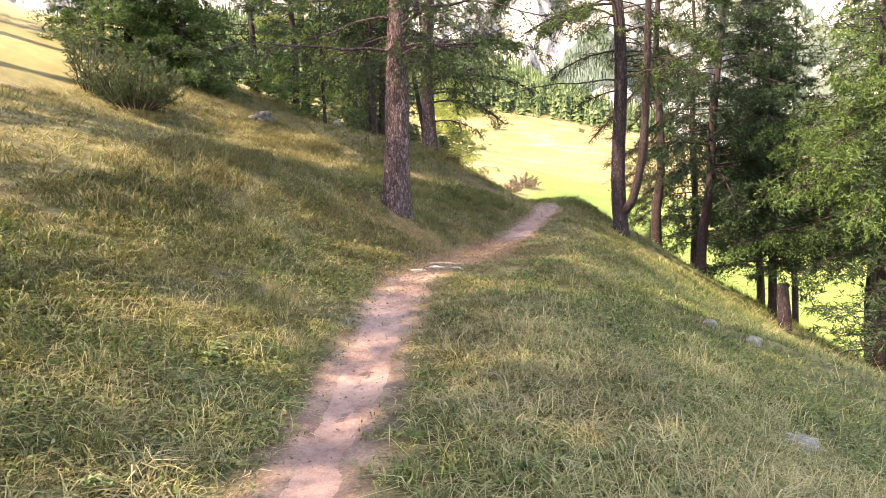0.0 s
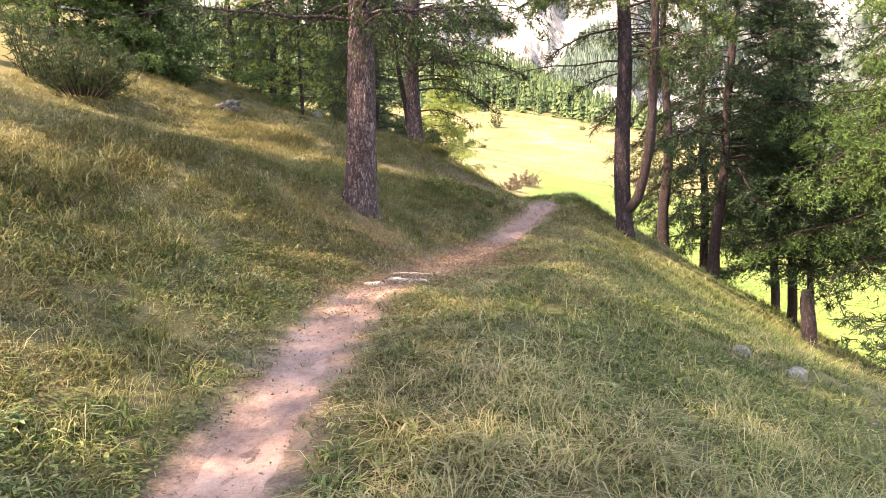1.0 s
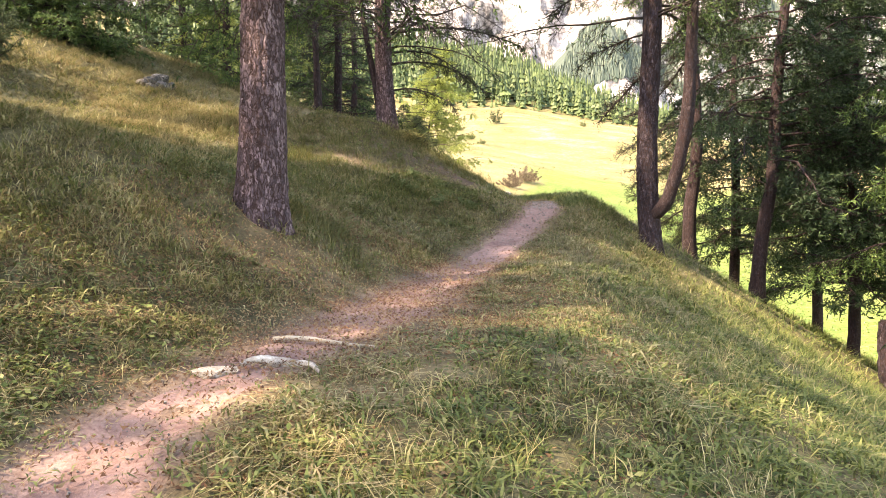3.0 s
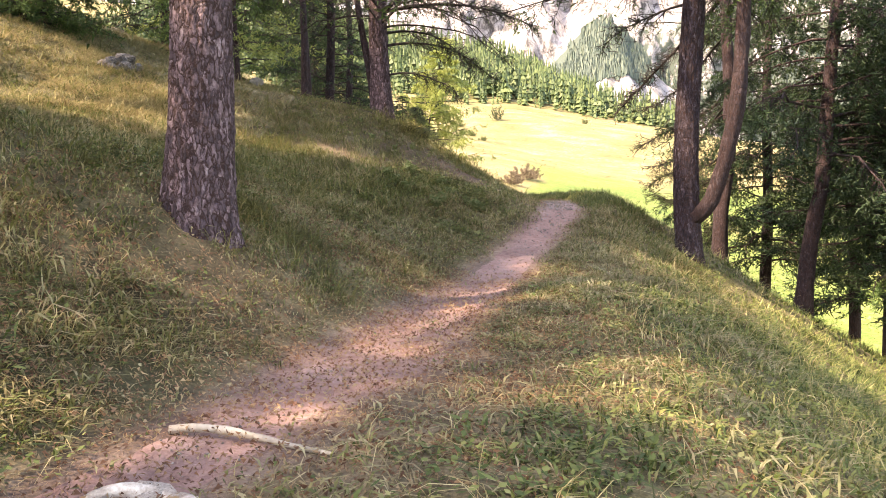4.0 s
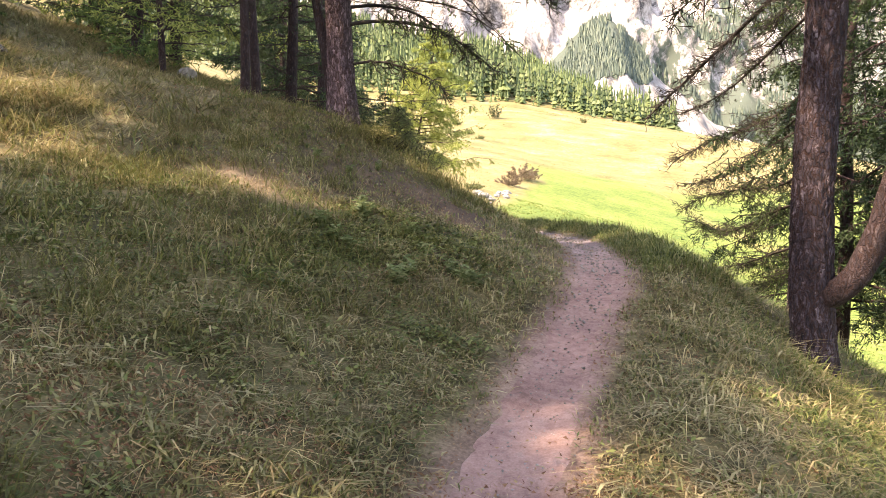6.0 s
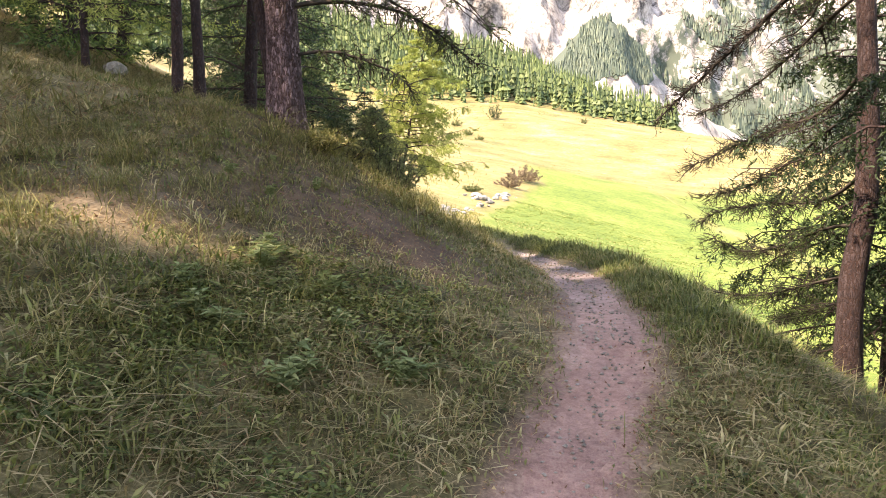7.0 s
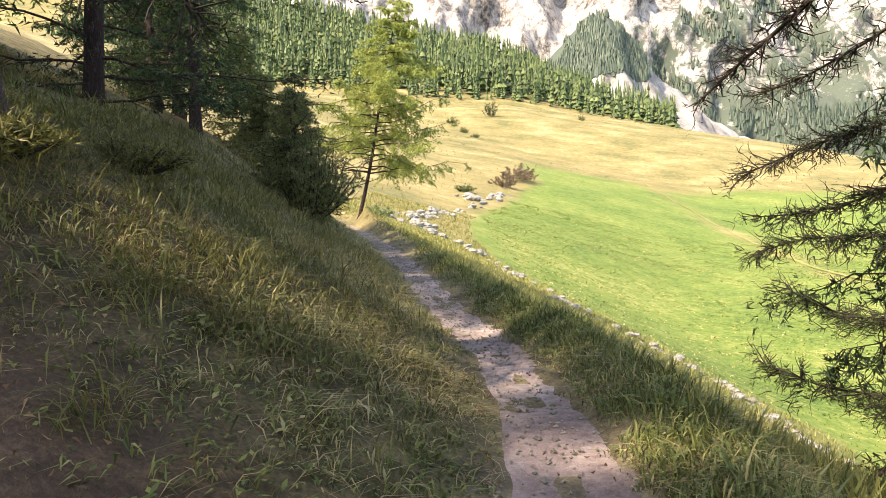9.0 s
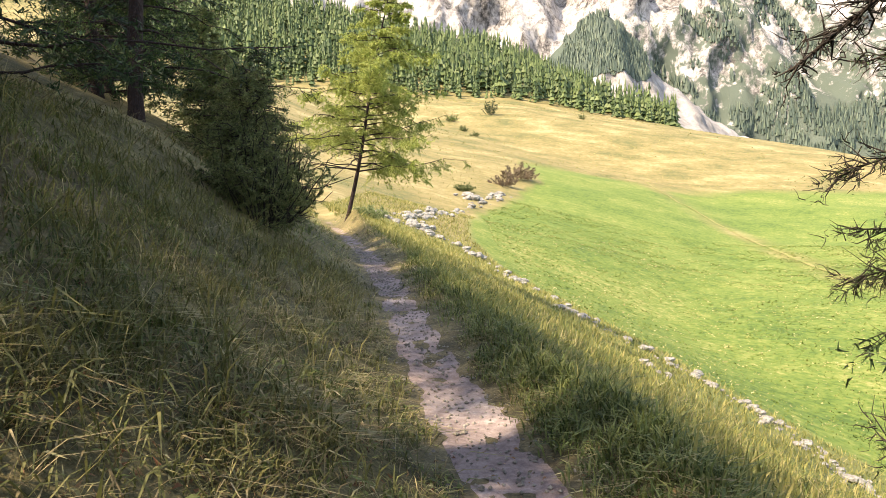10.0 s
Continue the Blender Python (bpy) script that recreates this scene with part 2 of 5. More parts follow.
def bark_material(name, stops, across=25.0):
    """Thick scaly plates, taller than wide, parted by dark crooked fissures."""
    m, nt, b = blank(name, 0.9)
    c = nt.nodes.new("ShaderNodeTexCoord")
    mp = nt.nodes.new("ShaderNodeMapping")
    mp.inputs["Scale"].default_value = (1, 1, 0.30)
    nt.links.new(c.outputs["Object"], mp.inputs[0])
    warp = noise_node(nt, 9, 4)
    add = nt.nodes.new("ShaderNodeVectorMath")
    add.operation = "MULTIPLY_ADD"
    nt.links.new(warp.outputs["Color"], add.inputs[0])
    add.inputs[1].default_value = (0.10, 0.10, 0.07)
    nt.links.new(mp.outputs[0], add.inputs[2])
    edge, cell = nt.nodes.new("ShaderNodeTexVoronoi"), nt.nodes.new("ShaderNodeTexVoronoi")
    edge.feature = "DISTANCE_TO_EDGE"
    for v in (edge, cell):
        v.inputs["Scale"].default_value = across
        nt.links.new(add.outputs[0], v.inputs["Vector"])
    sep = nt.nodes.new("ShaderNodeSeparateColor")
    nt.links.new(cell.outputs["Color"], sep.inputs[0])
    fine = noise_node(nt, 45, 6, (1, 1, 0.5), 0.7)
    flake = noise_node(nt, 16, 6, (1, 1, 0.6), 0.75)
    f = maths(nt, "ADD", maths(nt, "MULTIPLY", sep.outputs[0], 0.16), maths(nt, "ADD", maths(nt, "MULTIPLY", fine.outputs[0], 0.40), maths(nt, "MULTIPLY", flake.outputs[0], 0.44)))
    r = ramp(nt, stops)
    nt.links.new(f, r.inputs[0])
    groove = ramp(nt, [(0.0, (1, 1, 1)), (0.05, (0.85, 0.85, 0.85)), (0.15, (0, 0, 0))])
    nt.links.new(edge.outputs["Distance"], groove.inputs[0])
    pale = maths(nt, "MULTIPLY", maths(nt, "SUBTRACT", maths(nt, "MULTIPLY", flake.outputs[0], 7.0), 4.3, True), 0.28)
    col = mixed(nt, r.outputs[0], (0.30, 0.265, 0.265), pale)
    crack = maths(nt, "MULTIPLY", groove.outputs[0], maths(nt, "SUBTRACT", maths(nt, "MULTIPLY", noise_node(nt, 11, 4).outputs[0], 4.5), 1.25, True))
    nt.links.new(mixed(nt, col, (0.030, 0.014, 0.011), crack), b.inputs["Base Color"])
    h = maths(nt, "ADD", maths(nt, "MULTIPLY", maths(nt, "MINIMUM", edge.outputs["Distance"], 0.22), 3.0), maths(nt, "MULTIPLY", f, 0.5))
    bump(nt, b, h, 1.0, 0.018)
    return m


def mountain_material(name, rock, wood_amount, tint=(0.06, 0.085, 0.06)):
    m, nt, b = blank(name, 0.95)
    n1, n2 = noise_node(nt, 0.009, 11, (1, 1, 0.9), 0.75), noise_node(nt, 0.04, 9, (1.2, 1, 0.8), 0.82)
    f = maths(nt, "ADD", maths(nt, "MULTIPLY", n1.outputs[0], 0.5), maths(nt, "MULTIPLY", n2.outputs[0], 0.5))
    r = ramp(nt, rock)
    nt.links.new(f, r.inputs[0])
    w1, w2 = noise_node(nt, 0.0075, 7, (1.2, 1, 0.8), 0.65), noise_node(nt, 0.05, 5, (1, 1, 0.7))
    a = nt.nodes.new("ShaderNodeAttribute")
    a.attribute_name = "wooded"
    w = maths(nt, "ADD", maths(nt, "ADD", maths(nt, "MULTIPLY", w1.outputs[0], 1.1), maths(nt, "MULTIPLY", w2.outputs[0], 0.9)), a.outputs["Fac"])
    k = maths(nt, "MULTIPLY", maths(nt, "SUBTRACT", w, 1.55 - wood_amount), 7.0, True)
    nt.links.new(mixed(nt, r.outputs[0], tint, k), b.inputs["Base Color"])
    bump(nt, b, f, 0.8, 14.0)
    return m


M_TURF, M_PATH = ground_material(), path_material()
M_BARK_PINE = bark_material("bark_reddish", [(0.38, (0.032, 0.021, 0.023)), (0.48, (0.072, 0.048, 0.054)), (0.56, (0.138, 0.092, 0.100)), (0.66, (0.26, 0.20, 0.212))])
M_BARK_DARK = bark_material("bark_dark", [(0.38, (0.011, 0.008, 0.010)), (0.48, (0.030, 0.022, 0.027)), (0.57, (0.058, 0.043, 0.052)), (0.68, (0.16, 0.13, 0.14))], 27.0)
M_BARK = bark_material("bark_grey", [(0.36, (0.012, 0.008, 0.009)), (0.47, (0.026, 0.017, 0.019)), (0.57, (0.044, 0.030, 0.032)), (0.70, (0.10, 0.077, 0.077))], 30.0)
M_TWIG = surface("dead_twig", [(0.35, (0.014, 0.011, 0.009)), (0.6, (0.034, 0.026, 0.021))], 9, rough=0.9, depth=0.004)
M_LARCH = leafy("larch_needles", [(0.0, (0.022, 0.042, 0.013)), (0.5, (0.048, 0.084, 0.022)), (1.0, (0.110, 0.158, 0.042))], 0.3)
# fresh green larch needles, with sunlight on the crowns put into the colour
M_LARCH_BRIGHT = leafy("fresh_lit_larch_needles", [(0.0, (0.030, 0.058, 0.018)), (0.5, (0.070, 0.118, 0.032)), (1.0, (0.145, 0.20, 0.058))], 0.35)
M_BANK = leafy("bank_grass", [(0.0, (0.075, 0.090, 0.024)), (0.5, (0.175, 0.175, 0.050)), (0.85, (0.27, 0.235, 0.085)), (1.0, (0.42, 0.35, 0.18))], 0.35)
# yellow-green larch needles, much paler: full sunlight is painted in
M_LARCH_SUN = leafy("yellow_sunlit_larch_needles", [(0.0, (0.15, 0.20, 0.050)), (0.5, (0.27, 0.32, 0.085)), (1.0, (0.43, 0.43, 0.15))], 0.5)
M_SPRUCE = leafy("spruce_needles", [(0.0, (0.012, 0.024, 0.011)), (0.6, (0.026, 0.048, 0.019)), (1.0, (0.055, 0.088, 0.031))], 0.25)
M_JUNIPER = leafy("juniper_needles", [(0.0, (0.045, 0.062, 0.026)), (0.6, (0.130, 0.160, 0.062)), (1.0, (0.28, 0.27, 0.13))], 0.4)
M_JUNIPER_DARK = leafy("dark_juniper_needles", [(0.0, (0.024, 0.036, 0.018)), (0.6, (0.060, 0.084, 0.036)), (1.0, (0.14, 0.155, 0.07))], 0.25)
M_WEED = leafy("weed_leaves", [(0.0, (0.09, 0.125, 0.05)), (0.6, (0.17, 0.21, 0.09)), (1.0, (0.30, 0.32, 0.17))], 0.35)
# far conifers paled and blued: distance haze put into the colour
M_HAZED_WOOD = leafy("hazed_far_conifers", [(0.0, (0.032, 0.050, 0.042)), (0.6, (0.064, 0.088, 0.068)), (1.0, (0.12, 0.145, 0.10))], 0.1)
M_RUSSET = leafy("russet_leaves", [(0.0, (0.10, 0.075, 0.05)), (0.6, (0.18, 0.13, 0.085)), (1.0, (0.27, 0.21, 0.15))], 0.25)
M_FOREST = leafy("forest_needles", [(0.0, (0.030, 0.050, 0.020)), (0.5, (0.068, 0.100, 0.036)), (1.0, (0.125, 0.158, 0.056))], 0.2, patch=0.25)
M_GRASS = leafy("short_grass", [(0.0, (0.030, 0.039, 0.012)), (0.3, (0.104, 0.110, 0.034)), (0.6, (0.196, 0.180, 0.078)), (1.0, (0.43, 0.375, 0.215))], 0.3, patch=0.35)
M_GREEN = leafy("green_grass", [(0.0, (0.022, 0.038, 0.010)), (0.4, (0.082, 0.110, 0.028)), (0.8, (0.18, 0.19, 0.060)), (1.0, (0.37, 0.31, 0.15))], 0.25, patch=0.25)
M_LITTER = leafy("leaf_litter", [(0.0, (0.045, 0.022, 0.013)), (0.4, (0.18, 0.088, 0.050)), (0.7, (0.26, 0.165, 0.09)), (1.0, (0.36, 0.27, 0.15))], 0.15, patch=0.2)
M_OLIVE = leafy("olive_grass", [(0.0, (0.034, 0.040, 0.012)), (0.5, (0.102, 0.106, 0.032)), (0.85, (0.19, 0.168, 0.062)), (1.0, (0.38, 0.31, 0.15))], 0.35, patch=0.3)
M_DRY = leafy("dry_grass", [(0.0, (0.092, 0.066, 0.032)), (0.5, (0.22, 0.170, 0.085)), (1.0, (0.39, 0.32, 0.18))], 0.3)
M_STRAW = leafy("straw", [(0.0, (0.22, 0.175, 0.075)), (0.6, (0.36, 0.295, 0.14)), (1.0, (0.52, 0.445, 0.25))], 0.3)
M_MEADOW = leafy("meadow_grass", [(0.0, (0.066, 0.104, 0.018)), (0.5, (0.102, 0.142, 0.027)), (0.85, (0.17, 0.185, 0.052)), (1.0, (0.48, 0.44, 0.25))], 0.35)
M_TRACK = surface("yellowed_turf", [(0.40, (0.105, 0.138, 0.028)), (0.5, (0.165, 0.158, 0.052)), (0.60, (0.22, 0.185, 0.085))], 0.5, rough=0.95, depth=0.03)
M_HEAP = surface("lichened_stone", [(0.40, (0.018, 0.016, 0.014)), (0.5, (0.055, 0.049, 0.043)), (0.57, (0.16, 0.145, 0.13)), (0.66, (0.34, 0.31, 0.29))], 7.0, rough=0.95, depth=0.04)
M_STONE = surface("limestone", [(0.36, (0.062, 0.055, 0.046)), (0.5, (0.15, 0.135, 0.115)), (0.64, (0.26, 0.24, 0.21))], 3.0, rough=0.9, depth=0.03)
M_FIELDSTONE = surface("field_stone", [(0.36, (0.08, 0.075, 0.068)), (0.5, (0.18, 0.17, 0.155)), (0.64, (0.31, 0.295, 0.27))], 2.0, rough=0.9, depth=0.05)
M_PALE = surface("pale_root_stone", [(0.36, (0.15, 0.12, 0.092)), (0.5, (0.34, 0.29, 0.235)), (0.64, (0.52, 0.47, 0.40))], 9.0, rough=0.9, depth=0.03)
M_WOOD = surface("bleached_wood", [(0.3, (0.20, 0.165, 0.125)), (0.5, (0.34, 0.29, 0.22)), (0.7, (0.46, 0.41, 0.33))], 5.0, rough=0.85, depth=0.006, stretch=(1, 0.2, 1))
# the wood tints of both mountains are hazed in colour the same way
M_ROCKY = mountain_material("mountain_rock", [(0.42, (0.035, 0.033, 0.033)), (0.455, (0.12, 0.11, 0.108)), (0.50, (0.26, 0.238, 0.23)), (0.57, (0.44, 0.41, 0.395))], 0.46, (0.066, 0.082, 0.066))
M_WOODED = mountain_material("wooded_mountain", [(0.38, (0.10, 0.088, 0.085)), (0.5, (0.24, 0.22, 0.21)), (0.62, (0.40, 0.375, 0.36))], 0.50, (0.062, 0.080, 0.064))


# ---- mesh helpers ----
class Buf:
    """Gathers vertices and faces and makes one mesh of them."""

    def __init__(self):
        self.v, self.f, self.n = [], [], 0

    def add(self, verts, faces):
        verts, faces = np.asarray(verts, np.float32).reshape(-1, 3), np.asarray(faces, np.int64)
        self.v.append(verts)
        self.f.append(faces + self.n)
        self.n += len(verts)

    def mesh(self, name, material, smooth=True):
        me = bpy.data.meshes.new(name)
        v = np.concatenate(self.v)
        me.vertices.add(len(v))
        me.vertices.foreach_set("co", v.ravel())
        loops = np.concatenate([f.ravel() for f in self.f])
        sizes = np.concatenate([np.full(len(f), f.shape[1]) for f in self.f])
        me.loops.add(len(loops))
        me.loops.foreach_set("vertex_index", loops.astype(np.int32))
        me.polygons.add(len(sizes))
        me.polygons.foreach_set("loop_start", (np.cumsum(sizes) - sizes).astype(np.int32))
        me.polygons.foreach_set("use_smooth", np.full(len(sizes), smooth))
        me.update(calc_edges=True)
        me.materials.append(material)
        return me


def thing(name, at, label, category, group="", kind=""):
    ob = new(name)
    ob.empty_display_size = 0.2
    ob.location = at
    return tagged(ob, label, category, group, kind)


def part(name, buf, material, parent, label="", smooth=True):
    """One mesh under a thing; its vertices are relative to that thing."""
    ob = new(name, buf.mesh(name, material, smooth))
    ob.parent = parent
    return tagged(ob, label)


def tube(buf, pts, radii, sides=6, rough=0.0, rng=None, cap=True):
    pts, radii = np.asarray(pts, float), np.asarray(radii, float)
    n = len(pts)
    t = np.gradient(pts, axis=0)
    t /= np.linalg.norm(t, axis=1)[:, None] + 1e-9
    a = np.zeros_like(t)
    start = np.cross(t[0], [0, 1.0, 0.1]) if abs(t[0][1]) < 0.9 else np.cross(t[0], [1.0, 0, 0.1])
    a[0] = start / np.linalg.norm(start)
    for k in range(1, n):
        v = a[k - 1] - t[k] * (a[k - 1] @ t[k])
        a[k] = v / (np.linalg.norm(v) + 1e-9)
    b = np.cross(t, a)
    ang = np.arange(sides) / sides * 2 * np.pi
    r = radii[:, None] * (1 + (rough * rng.normal(size=(n, sides)) if rng is not None and rough else 0))
    v = pts[:, None] + r[..., None] * (np.cos(ang)[None, :, None] * a[:, None] + np.sin(ang)[None, :, None] * b[:, None])
    i, j = np.meshgrid(np.arange(n - 1), np.arange(sides), indexing="ij")
    k = (j + 1) % sides
    f = np.stack([i * sides + j, i * sides + k, (i + 1) * sides + k, (i + 1) * sides + j], -1).reshape(-1, 4)
    buf.add(v.reshape(-1, 3), f)


def needles(buf, p, d, length, per, size, width, rng, spread=1.0):
    """Thin leaf triangles along twigs that start at p and run along d."""
    n = len(p)
    if n == 0:
        return
    s = rng.uniform(0.05, 1.0, (n, per))
    at = p[:, None] + d[:, None] * (length[:, None] * s)[..., None]
    out = rng.normal(size=(n, per, 3)) * spread + d[:, None] * 0.7
    out /= np.linalg.norm(out, axis=-1, keepdims=True)
    sz = size * rng.uniform(0.6, 1.4, (n, per, 1))
    side = np.cross(out, rng.normal(size=(n, per, 3)))
    side /= np.linalg.norm(side, axis=-1, keepdims=True) + 1e-9
    tri = np.stack([at - side * width, at + side * width, at + out * sz], 2).reshape(-1, 3)
    buf.add(tri, np.arange(len(tri)).reshape(-1, 3))


def twig_strips(buf, p, d, length, width, rng):
    """Twigs as thin three-sided spikes."""
    n = len(p)
    if n == 0:
        return
    side = np.cross(d, rng.normal(size=(n, 3)))
    side /= np.linalg.norm(side, axis=1)[:, None] + 1e-9
    up = np.cross(d, side)
    tip = p + d * length[:, None]
    v = np.stack([p + side * width, p - side * width * 0.5 + up * width * 0.87, p - side * width * 0.5 - up * width * 0.87, tip], 1).reshape(-1, 3)
    f = (np.arange(n)[:, None, None] * 4 + np.array([[0, 1, 3], [1, 2, 3], [2, 0, 3]])).reshape(-1, 3)
    buf.add(v, f)


def cells(u, v, seed, wrap):
    """Bark plates: a random height per cell, and how far from its edge."""
    u = u + 0.35 * (fract_noise(u * 0.9, v * 0.9, seed + 2) - 0.5)
    ui, vi = np.floor(u), np.floor(v)
    best = np.full(u.shape, 9.0)
    second = np.full(u.shape, 9.0)
    tone = np.zeros(u.shape)
    for du in (-1, 0, 1):
        for dv in (-1, 0, 1):
            cu, cv = ui + du, vi + dv
            k = np.mod(cu, wrap)
            ra = np.sin(k * 127.1 + cv * 311.7 + seed) * 43758.5453
            rb = np.sin(k * 269.5 + cv * 183.3 + seed) * 43758.5453
            ra, rb = ra - np.floor(ra), rb - np.floor(rb)
            dist = np.hypot(cu + ra - u, cv + rb - v)
            closer = dist < best
            second = np.where(closer, best, np.minimum(second, dist))
            tone = np.where(closer, np.mod(ra * 7.3 + rb * 3.1, 1.0), tone)
            best = np.minimum(best, dist)
    return tone, second - best


def curly_twigs(buf, p, d, length, width, rng):
    """Bare twigs that curl, as thin three-sided tubes."""
    n = len(p)
    if n == 0:
        return
    pts, cur, dirs = [p], p, d
    for k in range(3):
        dirs = unit(dirs + rng.normal(size=(n, 3)) * 0.42 + np.array([0, 0, 0.10]))
        cur = cur + dirs * (length / 3)[:, None]
        pts.append(cur)
    side = unit(np.cross(d, rng.normal(size=(n, 3))))
    up = np.cross(unit(d), side)
    rings = []
    for k, q in enumerate(pts):
        w = width * (1 - 0.25 * k)
        rings += [q + side * w, q - side * w * 0.5 + up * w * 0.87, q - side * w * 0.5 - up * w * 0.87]
    v = np.stack(rings, 1).reshape(-1, 3)
    fs = []
    for k in range(3):
        for j in range(3):
            a, b = k * 3 + j, k * 3 + (j + 1) % 3
            fs.append((a, b, b + 3, a + 3))
    buf.add(v, (np.arange(n)[:, None, None] * 12 + np.array(fs)).reshape(-1, 4))


def unit(v):
    return v / (np.linalg.norm(v, axis=-1, keepdims=True) + 1e-9)


def conifer(name, label, x, y, height, radius, seed, lean=(0, 0), crown=2.0, reach=2.6, limbs=46, bark=None, leaf=None, leaves=7, size=0.09, width=0.010,
            droop=0.35, bare=0.0, rise=0.15, hang=0.5, bias=None, sides=14, twigs=11, bend=0.0, flare=1.5, sink=0.3, group="", detail=False, taper=0.85, curly=False, low=1.1, short=1.0, near=False, top=9.0, thick=0.0085):
    """A conifer: a tapered trunk, limbs that droop, twigs and needles. bare: the share of twigs with no needles, in the lower half."""
    rng = np.random.default_rng(seed)
    z = float(ground_z(x, y)) - sink
    root = thing(name, (x, y, z), label, "tree", group)
    if not near:
        leaves, size, width = max(4, round(leaves * 0.42)), size * 1.22, width * 1.0
    else:
        leaves, size, width = round(leaves * 1.1), size * 0.85, width * 0.75
    rings = 26
    h = np.linspace(0, 1, rings) ** 1.25 * height
    if detail:
        h = np.concatenate([np.linspace(0, 4.6, 120), np.linspace(4.7, height, 16)])
        rings = len(h)
    wob = 0.05 * height / 12
    ax = lean[0] * h + bend * np.sin(np.clip(h / 3, 0, 1) * np.pi) + wob * np.sin(h * 0.9 + seed)
    ay = lean[1] * h + wob * np.cos(h * 0.7 + seed * 2)
    axis = np.stack([ax, ay, h], 1)
    rad = radius * (1 - taper * h / height) * (1 + (flare - 1) * np.exp(-h / (radius * 1.6)))
    trunk = Buf()
    if detail:
        n = 84
        ang = np.arange(n) / n * 2 * np.pi
        A, Hh = np.meshgrid(ang, h)
        across = max(9, round(2 * np.pi * radius / 0.052))
        wob_u = 0.9 * fbm(np.cos(A) * 3 + 9, np.sin(A) * 3 + Hh * 5, seed + 4, 3)
        plate, edge = cells(A / (2 * np.pi) * across + wob_u, Hh / 0.26 + 2.0 * fbm(np.cos(A) * 4 + 5, np.sin(A) * 4 + Hh * 7, seed + 6, 3), seed, across)
        small, chip = cells(A / (2 * np.pi) * across * 2 + wob_u, Hh / 0.055, seed + 1, across * 2)
        groove = 1 - ease((edge + 0.25 * fbm(A * 14, Hh * 20, seed + 8, 3)) / 0.20)
        lobes = 1 + 0.13 * np.exp(-Hh / 0.30) * np.cos(A * 5 + 1.0) + 0.03 * np.cos(A * 3 + seed + Hh * 0.8)
        r = rad[:, None] * lobes + 0.014 * (plate - 0.5) + 0.006 * (small - 0.5) - 0.014 * groove - 0.004 * (1 - ease(chip / 0.15)) + 0.012 * fbm(A * 9, Hh * 14, seed + 5, 3)
        vv = np.stack([ax[:, None] + r * np.cos(A), ay[:, None] + r * np.sin(A), Hh], -1).reshape(-1, 3)
        i, j = np.meshgrid(np.arange(rings - 1), np.arange(n), indexing="ij")
        k = (j + 1) % n
        trunk.add(vv, np.stack([i * n + j, i * n + k, (i + 1) * n + k, (i + 1) * n + j], -1).reshape(-1, 4))
    else:
        tube(trunk, axis, rad, sides, 0.05, rng)
    part("trunk", trunk, bark, root)
    wood, crown_buf = Buf(), Buf()
    P, D, L, B = [], [], [], []
    for i in range(limbs):
        f = (i + rng.uniform()) / limbs
        hb = crown + (height - crown) * f ** low
        az = i * 2.399 + rng.normal() * 0.4
        if bias is not None and rng.uniform() < 0.45:
            az = bias + rng.normal() * 0.7
        ln = reach * (1 - 0.86 * f) * rng.uniform(0.7, 1.2)
        base = np.array([np.interp(hb, h, ax), np.interp(hb, h, ay), hb])
        s = np.linspace(0, 1, 8)
        dx = np.array([math.cos(az), math.sin(az), 0])
        kink = np.cumsum(rng.normal(size=(8, 3)), 0) * 0.055 * ln * s[:, None]
        pts = base + dx * (ln * s)[:, None] + np.array([0, 0, 1.0]) * (ln * (rise * s - droop * s * s + 0.12 * s ** 3))[:, None] + kink
        tube(wood, pts, np.interp(s, [0, 1], [0.010 + 0.007 * ln, 0.005]), 5)
        k = max(4, int(twigs * (0.5 + ln / max(reach, 0.1)) * (1.0 if hb < top else 0.35)))
        ts = rng.uniform(0.12, 1.0, k)
        tp = np.stack([np.interp(ts, s, pts[:, c]) for c in range(3)], 1)
        sd = np.where(rng.uniform(size=k) < 0.5, -1, 1)
        perp = np.array([-dx[1], dx[0], 0])
        td = unit(dx * rng.uniform(0.3, 0.9, (k, 1)) + perp * (sd * rng.uniform(0.3, 1.0, k))[:, None] + np.array([0, 0, 1.0]) * rng.uniform(-hang - 0.25, 0.25 - hang * 0.6, (k, 1)))
        tl = short * (ln * rng.uniform(0.12, 0.30, k) * (1.15 - 0.6 * ts) + 0.12)
        P.append(tp), D.append(td), L.append(tl)
        B.append(rng.uniform(size=k) < bare * (1.3 - f))
    P, D, L, B = np.concatenate(P), np.concatenate(D), np.concatenate(L), np.concatenate(B)
    # nothing hangs into the way
    clear = (np.abs(P[:, 0] + x - path_x(P[:, 1] + y)) > 1.5) | (P[:, 2] + z - ground_z(path_x(P[:, 1] + y), P[:, 1] + y) > 3.4)
    P, D, L, B = P[clear], D[clear], L[clear], B[clear]
    (curly_twigs if curly else twig_strips)(wood, P, D, L, thick, rng)
    # a second order of twigs
    n2 = 3 if near else 2
    s2 = rng.uniform(0.25, 0.95, (len(P), n2))
    p2 = (P[:, None] + D[:, None] * (L[:, None] * s2)[..., None]).reshape(-1, 3)
    d2 = unit(np.repeat(D, n2, 0) + rng.normal(size=(len(P) * n2, 3)) * 0.75 + np.array([0, 0, -0.35 * hang]))
    l2 = np.repeat(L, n2) * rng.uniform(0.3, 0.6, len(P) * n2)
    if near:
        (curly_twigs if thick > 0.01 else twig_strips)(wood, p2, d2, l2, thick * 0.75, rng)
